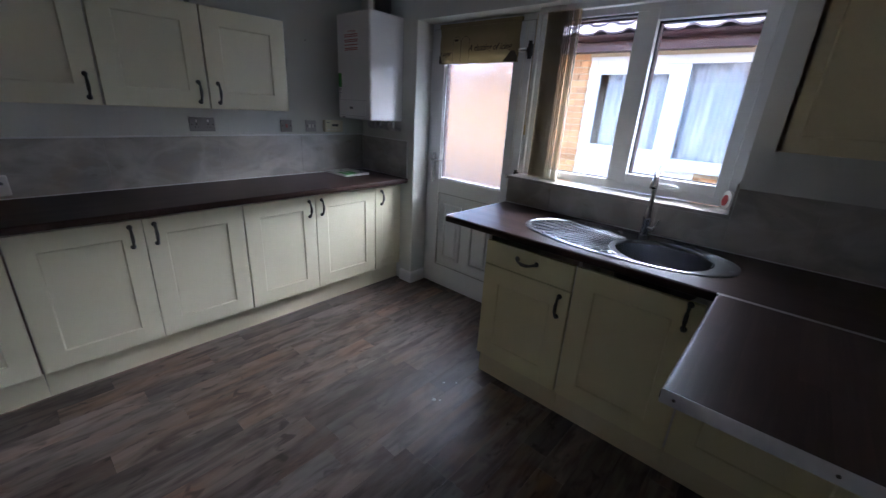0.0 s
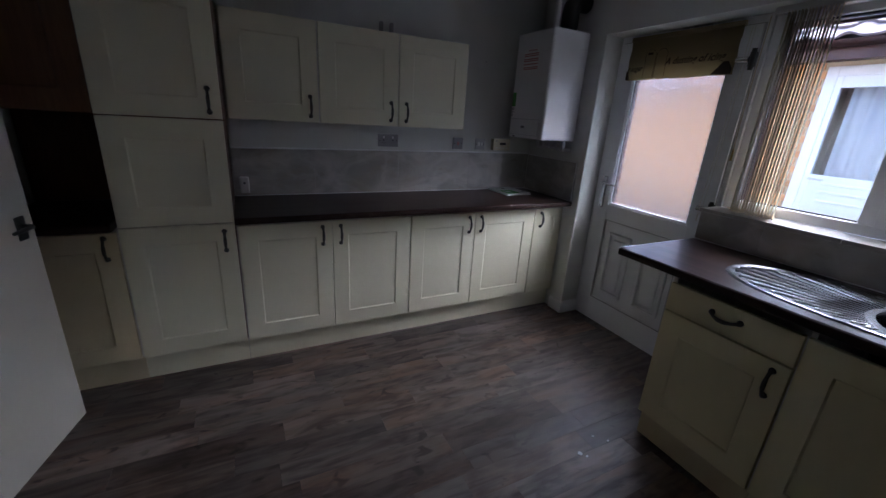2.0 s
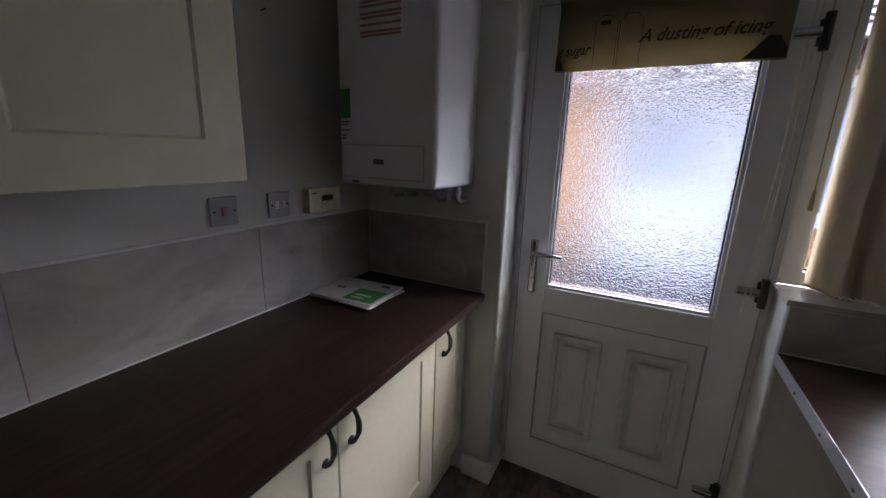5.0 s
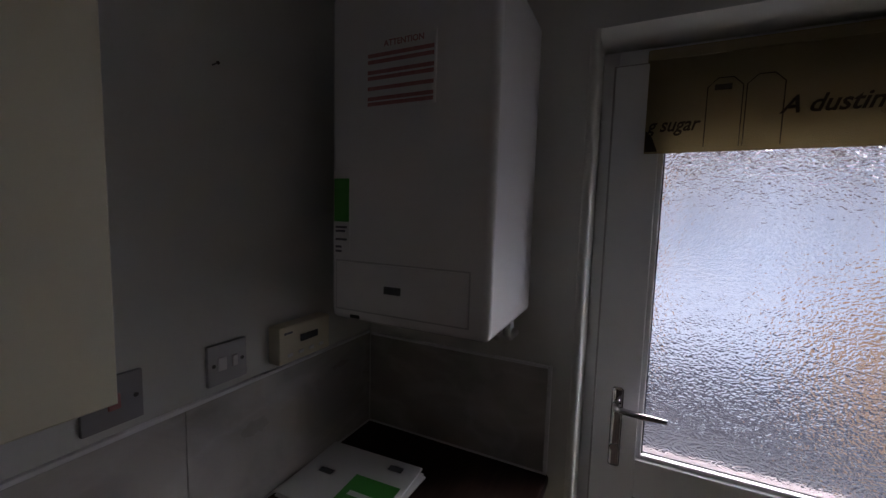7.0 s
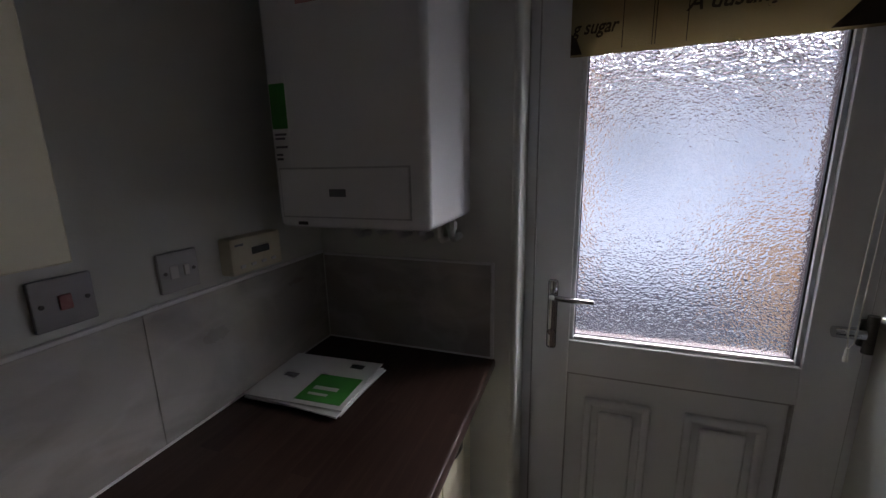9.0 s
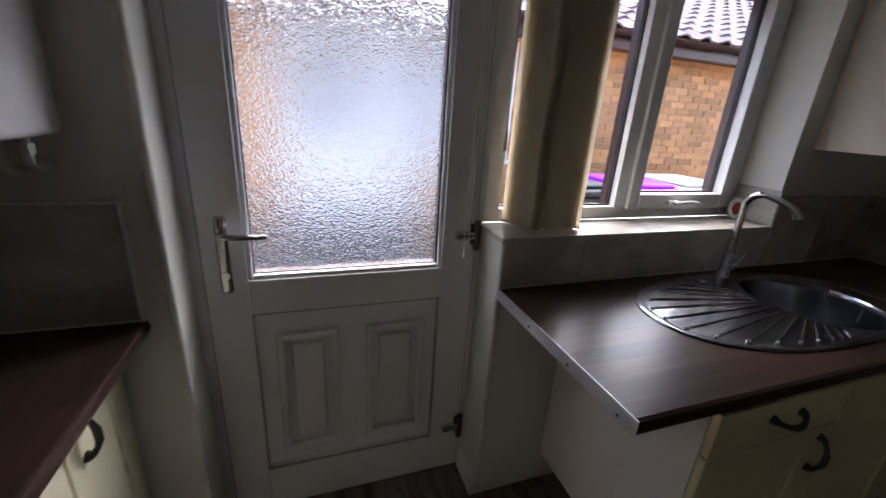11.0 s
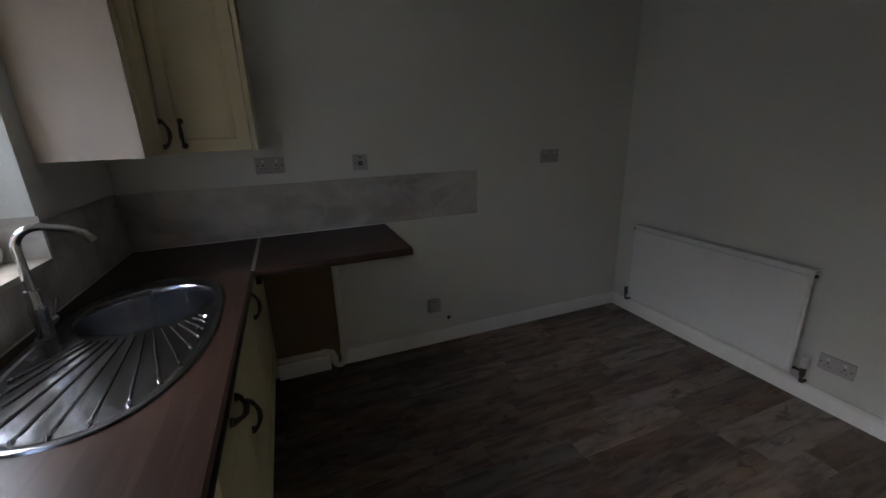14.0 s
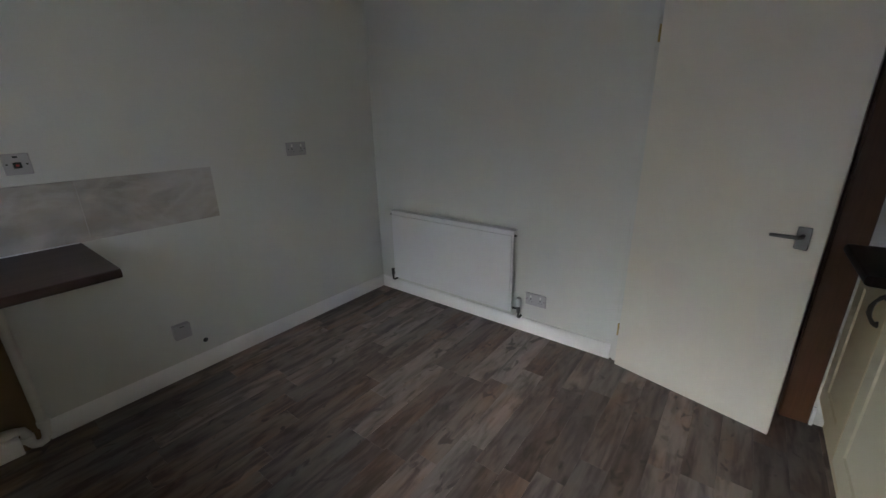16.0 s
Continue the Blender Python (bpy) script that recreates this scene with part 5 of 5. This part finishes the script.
tube(bm, [(RW + 0.04, 0.05, 0.005), (RW + 0.04, 0.05, 0.06)], [0.012, 0.014], 12)
part("lockshield_valve", bm, M_PEWTER, ra)
for x in (0.0, RW):
    bm = bmesh.new()
    s = -1 if x == 0 else 1
    tube(bm, [(x, 0.062, RH - 0.03), (x + s * 0.012, 0.062, RH - 0.03)], 0.008, 8)
    part("plug", bm, M_PEWTER, ra)

# ---- inner door ----
jm = bmesh.new()
box(jm, DX0 - 0.03, DX0, YB - 0.121, YB + 0.001, 0, DZ + 0.03, 0.002)
box(jm, DX1, DX1 + 0.03, YB - 0.121, YB + 0.001, 0, DZ + 0.03, 0.002)
box(jm, DX0, DX1, YB - 0.121, YB + 0.001, DZ, DZ + 0.03, 0.002)
# architrave made extra wide; its brown stands in for the shaded wall there
box(jm, DX0 - 0.115, DX0 - 0.004, YB + 0.0012, YB + 0.017, 0, DZ + 0.074, 0.004)
box(jm, DX0, DX0 + 0.012, YB - 0.11, YB - 0.045, 0, DZ, 0.002)
solid("trim_door_frame", jm, M_JAMB, "brown stained wooden frame of the inner doorway, widened for the shaded wall", "door frame", "structure")
am = bmesh.new()
box(am, DX1 + 0.006, DX1 + 0.032, YB + 0.0012, YB + 0.015, 0, DZ + 0.05, 0.003)
box(am, DX0 - 0.004, DX1 + 0.006, YB + 0.0012, YB + 0.015, DZ + 0.008, DZ + 0.05, 0.003)
solid("trim_architrave", am, M_WALL, "white painted architrave beside the inner door", "architrave", "structure")
dr = thing("door_2", pose(DX1 - 0.002, YB + 0.02, 0.006, 0, 0, 180 - 12.8), "plain cream flush inner door standing ajar", "door")
tagged(dr, kind="structure")
part("leaf", B((0.002, 0.746, -0.04, 0.0, 0, 1.975), bevel=0.002), M_DOOR, dr)
bm = bmesh.new()
box(bm, 0.655, 0.701, -0.048, -0.0395, 0.9, 0.995, 0.004)
tube(bm, [(0.676, -0.046, 0.957), (0.676, -0.082, 0.957), (0.668, -0.088, 0.957), (0.578, -0.084, 0.953)], [0.009, 0.008, 0.0085, 0.007], 10)
part("door_handle", bm, M_SATIN, dr, "satin grey metal lever handle on a square plate")
part("latch_plate", B((0.7455, 0.7475, -0.032, -0.008, 0.9, 1.03), bevel=0.0005), M_BRASS, dr)
for z in (0.2, 1.75):
    bm = bmesh.new()
    tube(bm, [(-0.002, -0.042, z), (-0.002, -0.042, z + 0.075)], 0.005, 8)
    part("hinge", bm, M_BRASS, dr)

# ---- alcove under the right worktop ----
solid("backing_panel", B((XR - 0.02, XR - 0.0006, 1.44, 1.822, 0.0, 0.868)), M_BOARD, "bare brown board on the wall under the worktop", "panel")
solid("worktop_bracket", B((0.35, 0.5, 1.79, 1.815, 0.79, 0.868), bevel=0.004), M_BLACK, "dark metal bracket under the worktop joint", "bracket")
px = XR - 0.048
wp = thing("waste_pipe", pose(0, 0, 0), "cream plastic waste pipe with a bend at the floor", "pipe")
part("upright_pipe", tube(bmesh.new(), [(px, 1.425, 0.866), (px, 1.425, 0.09), (px, 1.428, 0.055), (px, 1.44, 0.032), (px, 1.458, 0.026), (px, 1.476, 0.034), (px, 1.486, 0.055), (px, 1.488, 0.1), (px, 1.496, 0.124), (px, 1.52, 0.134), (px, 1.815, 0.138)], 0.0185, 14), M_COPPER, wp)
for y_, z_ in ((1.425, 0.12), (1.488, 0.075)):
    part("coupling", tube(bmesh.new(), [(px, y_, z_ - 0.014), (px, y_, z_ + 0.014)], 0.0235, 14), M_COPPER, wp)
part("coupling", tube(bmesh.new(), [(px, 1.53, 0.134), (px, 1.56, 0.1345)], 0.0235, 14), M_COPPER, wp)

# ---- outdoors ----
solid("ground", B((-120, 120, YO, 240, -0.35, -0.15), bevel=0), M_GROUND, "dark damp tarmac yard between the houses", "ground", "structure")
w = bmesh.new()
box(w, -6, XL - 0.2, YO - 0.1, YO, -0.2, 2.6)
box(w, XR + 0.2, 6, YO - 0.1, YO, -0.2, 2.6)
box(w, XL, XR, YO, YO + 0.02, -0.2, -0.01)
box(w, -6, 6, -3, YO, 2.6, 2.7)
solid("wall_own_house", w, M_MORTAR, "outer wall and eaves of the house", "wall", "structure")

ev = thing("eaves", pose(0, YO, 2.0), "dark brown eaves with soffit, fascia and gutter", "eaves")
tagged(ev, kind="structure")
part("soffit", B((-6, 6, 0.001, 0.3, 0.09, 0.105), bevel=0.001), M_FASCIA, ev)
part("fascia", B((-6, 6, 0.3, 0.322, 0.04, 0.24), bevel=0.002), M_FASCIA, ev)
part("gutter", tube(bmesh.new(), [(-6, 0.375, 0.13), (6, 0.375, 0.13)], 0.052, 14), M_FASCIA, ev)
slope = part("roof_slope", slab(bmesh.new(), [(-6, -3.2), (6, -3.2), (6, 0.34), (-6, 0.34)], 0.0, 0.05), M_ROOF, ev)
slope.matrix_local = pose(0, 0.0, 0.42, -27)

HY = 5.3
house = thing("neighbour_house", pose(0, HY, -0.15), "orange brick bungalow with brown fascia and grey roof", "house")
OPX0, OPX1 = -1.92, 0.42
bm = bmesh.new()
for bx in ((-9, OPX0, 0.012, 0.25, 0, 2.5), (OPX1, 9, 0.012, 0.25, 0, 2.5), (OPX0, OPX1, 0.012, 0.25, 2.29, 2.5), (-0.55, OPX1, 0.012, 0.25, 0, 1.12)):
    box(bm, *bx)
wallp = part("wall", bm, M_MORTAR, house, "buff mortar joints")
part("fascia", B((-9, 9, -0.26, -0.235, 2.31, 2.47), bevel=0.003), M_FASCIA, house, "dark brown fascia board")
part("soffit", B((-9, 9, -0.234, 0.02, 2.33, 2.35), bevel=0.002), M_FASCIA, house)
bm = bmesh.new()
for s, e in ((-9, 9),):
    a = [(y, z) for y, z in [( -0.315 + 0.055 * math.cos(radians(q)), 2.46 + 0.055 * math.sin(radians(q))) for q in range(180, 361, 20)]]
    va = [bm.verts.new((s, y, z)) for y, z in a]
    vb_ = [bm.verts.new((e, y, z)) for y, z in a]
    for i in range(len(a) - 1):
        bm.faces.new((va[i], va[i + 1], vb_[i + 1], vb_[i]))
bmesh.ops.solidify(bm, geom=bm.faces[:], thickness=0.003)
part("gutter", bm, M_FASCIA, house, "brown half-round gutter")
# door and window of the neighbour, in one white surround
nd = part("window_surround", B((OPX0, OPX0 + 0.09, -0.005, 0.06, 0.15, 2.288), (-0.9, -0.82, -0.005, 0.06, 1.13, 2.199), (OPX1 - 0.07, OPX1, -0.005, 0.06, 1.131, 2.288), (OPX0 + 0.09, OPX1 - 0.07, -0.005, 0.06, 2.2, 2.288), (-0.2, -0.1, 0.0, 0.055, 1.221, 2.199), (-0.819, OPX1 - 0.071, 0.0, 0.055, 1.131, 1.22), bevel=0.004), M_PVC, house, "white upvc window and door frames")
part("window_sill", B((-0.88, OPX1 + 0.03, -0.06, 0.05, 1.095, 1.13), bevel=0.006), M_PVC, house)
part("side_panel", B((-0.895, -0.552, 0.004, 0.055, 0.15, 1.094), (-0.85, -0.6, -0.004, 0.006, 0.25, 1.0), bevel=0.003), M_PVC, house, "white panel under the window")
dd = part("door", B((OPX0 + 0.09, OPX0 + 0.14, 0.0, 0.05, 0.15, 2.2), (-1.02, -0.9, 0.0, 0.05, 0.15, 2.2), (OPX0 + 0.14, -1.02, 0.0, 0.05, 2.1, 2.2), (OPX0 + 0.14, -1.02, 0.0, 0.05, 0.95, 1.29), (OPX0 + 0.14, -1.02, 0.012, 0.05, 0.15, 0.95), (OPX0 + 0.25, -1.05, -0.008, 0.0, 1.2, 1.225), (OPX0 + 0.25, -1.05, -0.008, 0.0, 1.12, 1.145), (OPX0 + 0.25, -1.05, -0.008, 0.0, 1.03, 1.055), bevel=0.004), M_PVC, house, "white upvc door with glazed upper half")
bm = bmesh.new()
tube(bm, [(OPX0 + 0.15, -0.005, 1.25), (OPX0 + 0.15, -0.05, 1.25), (OPX0 + 0.27, -0.055, 1.25)], 0.01, 8)
part("door_handle", bm, M_ALU, dd)
for x0, x1, z0, z1 in ((OPX0 + 0.14, -1.02, 1.29, 2.1), (-0.82, -0.2, 1.22, 2.2), (-0.1, OPX1 - 0.07, 1.22, 2.2)):
    part("pane", B((x0, x1, 0.03, 0.036, z0, z1), bevel=0), M_GLASS, house)
for x0, x1, z0, z1 in ((OPX0 + 0.2, -1.0, 1.25, 2.14), (-0.85, OPX1 - 0.05, 1.18, 2.24)):
    bm = bmesh.new()
    nxx = int((x1 - x0) / 0.012)
    lo_ = [bm.verts.new((x0 + (x1 - x0) * i / nxx, 0.12 + 0.012 * math.sin(i * 0.75) + 0.006 * math.sin(i * 0.31), z0)) for i in range(nxx + 1)]
    hi_ = [bm.verts.new((v.co.x, v.co.y, z1)) for v in lo_]
    for i in range(nxx):
        bm.faces.new((lo_[i], lo_[i + 1], hi_[i + 1], hi_[i]))
    part("net_curtain", bm, M_NET, house, "pale net curtain behind the glass")
part("room_behind", B((OPX0, OPX1, 0.5, 0.52, 0.2, 2.4), (OPX0, OPX1, 0.25, 0.5, 2.38, 2.4), (OPX0, OPX0 + 0.02, 0.25, 0.5, 0.2, 2.4), (OPX1 - 0.02, OPX1, 0.25, 0.5, 0.2, 2.4), bevel=0), M_HALL, house)


# low dark wall before the neighbour's door
solid("low_wall", B((-6.0, -0.45, 4.86, 4.98, -0.16, 0.46), bevel=0.006), M_SLATE, "low dark-stained boundary wall in the yard", "wall", "structure")

# wheelie bins in the yard
def wheelie_bin(x, y, a, lid_mat, body_mat, label):
    b = thing("wheelie_bin", pose(x, y, -0.15, 0, 0, a), label, "wheelie bin", "wheelie bins in the yard")
    bm = bmesh.new()
    lo_ = [(-0.21, -0.2), (0.21, -0.2), (0.21, 0.24), (-0.21, 0.24)]
    hi_ = [(-0.28, -0.33), (0.28, -0.33), (0.28, 0.33), (-0.28, 0.33)]
    v0 = [bm.verts.new((p[0], p[1], 0.06)) for p in lo_]
    v1 = [bm.verts.new((p[0], p[1], 1.05)) for p in hi_]
    for i in range(4):
        bm.faces.new((v0[i], v0[(i + 1) % 4], v1[(i + 1) % 4], v1[i]))
    bm.faces.new(v0[::-1])
    bm.faces.new(v1)
    bmesh.ops.bevel(bm, geom=bm.edges[:], offset=0.025, segments=2, affect="EDGES")
    part("body", bm, body_mat, b)
    part("lid", B((-0.3, 0.3, -0.37, 0.35, 1.05, 1.1), (-0.26, 0.26, -0.3, 0.26, 1.1, 1.135), bevel=0.018, seg=3), lid_mat, b)
    bm = bmesh.new()
    tube(bm, [(-0.24, 0.38, 1.0), (0.24, 0.38, 1.0)], 0.016, 10)
    part("handle", bm, body_mat, b)
    for sx in (-0.25, 0.25):
        bm = bmesh.new()
        tube(bm, [(sx - 0.03, 0.28, 0.1), (sx + 0.03, 0.28, 0.1)], 0.1, 20)
        part("wheel", bm, M_BLACK, b)
    return b


wheelie_bin(0.3, 4.12, 4, M_BIN, M_BIN, "dark grey wheelie bin with a closed lid")
wheelie_bin(1.0, 4.14, -3, M_PURPLE, M_BIN, "wheelie bin with a bright purple lid")
wheelie_bin(1.68, 4.2, 2, M_PALE, M_BIN, "wheelie bin with a pale grey lid")

# neighbour's roof tiles and bricks, the yard, and the floor planks
tile_w, tile_g, pitch = 0.3, 0.3, radians(27)
bm = bmesh.new()
nseg = 12
row0, row1 = [], []
for i in range(nseg + 1):
    x = tile_w * i / nseg
    z = 0.028 * max(0.0, math.sin(math.pi * 2 * i / nseg)) - 0.008 * max(0.0, -math.sin(math.pi * 2 * i / nseg))
    row0.append((x, z))
for y, dz in ((0.0, 0.028), (0.36, 0.0)):
    row1.append([bm.verts.new((x, y, z + dz)) for x, z in row0])
row1.insert(0, [bm.verts.new((x, 0.0, z + 0.008)) for x, z in row0])
for a, b in zip(row1, row1[1:]):
    for i in range(nseg):
        bm.faces.new((a[i], a[i + 1], b[i + 1], b[i]))
tile_mesh = finish(bm, "roof_tile", M_ROOF)
roof = part("roof", B((-9, 9, 0.0, 5.2, -0.06, -0.012), bevel=0), M_ROOF, house, "pitched roof of grey interlocking tiles")
roof.matrix_local = pose(0, -0.33, 2.47, math.degrees(pitch))
for r in range(8):
    for c in range(36):
        t_ = new("roof_tile", tile_mesh)
        t_.parent = roof
        t_.location = (-3.6 + c * tile_w, r * tile_g, 0)
bm = bmesh.new()
for r in range(17):
    for c in range(60):
        if r < 8 and 18 <= c < 54:
            continue
        x0 = -9 + c * tile_w
        vs = [[bm.verts.new((x0 + x, r * tile_g + y, z + dz)) for x, z in row0[::2]] for y, dz in ((0, 0.028), (0.36, 0.0))]
        for i in range(len(vs[0]) - 1):
            bm.faces.new((vs[0][i], vs[0][i + 1], vs[1][i + 1], vs[1][i]))
rt = part("roof_tiling", bm, M_ROOF, roof)
tagged(rt, kind="stuff")

BW, BH, JT = 0.215, 0.065, 0.01
brick_mesh = finish(B((0, BW, 0, 0.09, 0, BH), bevel=0.003, seg=1), "brick", M_BRICK)
rng = random.Random(21)
verts, faces = [], []
for r in range(31):
    z = 0.01 + r * (BH + JT)
    x = -7.0 + (0 if r % 2 else -(BW + JT) / 2)
    while x < 7.5:
        spans = [(x, x + BW)]
        if z < 2.3 and z + BH > 0.15 and x + BW > OPX0 and x < OPX1:
            top = 1.095
            if x + BW > OPX0 and x < -0.56 or z + BH > top:
                spans = []
                if x < OPX0 - 0.03:
                    spans = [(x, OPX0 - 0.004)]
                elif x + BW > OPX1 + 0.03:
                    spans = [(OPX1 + 0.004, x + BW)]
                elif z + BH <= top and x + BW > -0.52:
                    spans = [(max(x, -0.55), x + BW)]
        for a, b in spans:
            near = 0.9 < a < 3.1 and 1.0 < z < 2.3
            if near and b - a > BW - 0.002:
                o = new("brick", brick_mesh)
                o.parent = wallp
                o.location = (a, rng.uniform(-0.0015, 0.0015), z)
            else:
                k = len(verts)
                y0 = rng.uniform(-0.0015, 0.0015)
                verts += [(a, y0, z), (b, y0, z), (b, y0, z + BH), (a, y0, z + BH), (a, y0 + 0.05, z), (b, y0 + 0.05, z), (b, y0 + 0.05, z + BH), (a, y0 + 0.05, z + BH)]
                faces += [(k, k + 1, k + 2, k + 3), (k + 1, k + 5, k + 6, k + 2), (k, k + 3, k + 7, k + 4), (k + 3, k + 2, k + 6, k + 7), (k, k + 4, k + 5, k + 1)]
        x += BW + JT
me = bpy.data.meshes.new("brickwork")
me.from_pydata(verts, [], faces)
me.materials.append(M_BRICKS)
bw = new("brickwork", me)
bw.parent = wallp
tagged(bw, kind="stuff")

PW, PL = 0.122, 0.66
rng = random.Random(4)
plank_meshes = {}
x = XL
r = 0
while x < XR - 0.005:
    wd = min(PW, XR - x)
    y = YB - 0.1 - rng.random() * PL
    while y < YF + 0.18:
        y0, y1 = max(y, YB - 0.1), min(y + PL, YF + 0.165)
        if y1 - y0 > 0.02:
            key = (round(wd, 3), round(y1 - y0, 3))
            if key not in plank_meshes:
                plank_meshes[key] = finish(B((0.0004, wd - 0.0004, 0.0004, key[1] - 0.0006, -0.006, 0), bevel=0), "plank", M_PLANK)
            o = new("plank", plank_meshes[key])
            o.parent = floor
            o.location = (x, y0, 0)
        y += PL
    x += PW
rng = random.Random(8)
for px, py, s in ((-0.813, 1.481, 0.012), (-0.87, 1.62, 0.006), (-0.82, 1.67, 0.005), (-0.79, 1.5, 0.006)):
    o = [(px + s * math.cos(q) * rng.uniform(0.6, 1.6), py + s * math.sin(q) * rng.uniform(0.6, 1.4)) for q in [k * 0.7 for k in range(9)]]
    solid("paint_spot", slab(bmesh.new(), o, 0.0003, 0.0012), M_PAPER, "small white paint spot on the vinyl floor", "stain", group="paint spots on the floor")
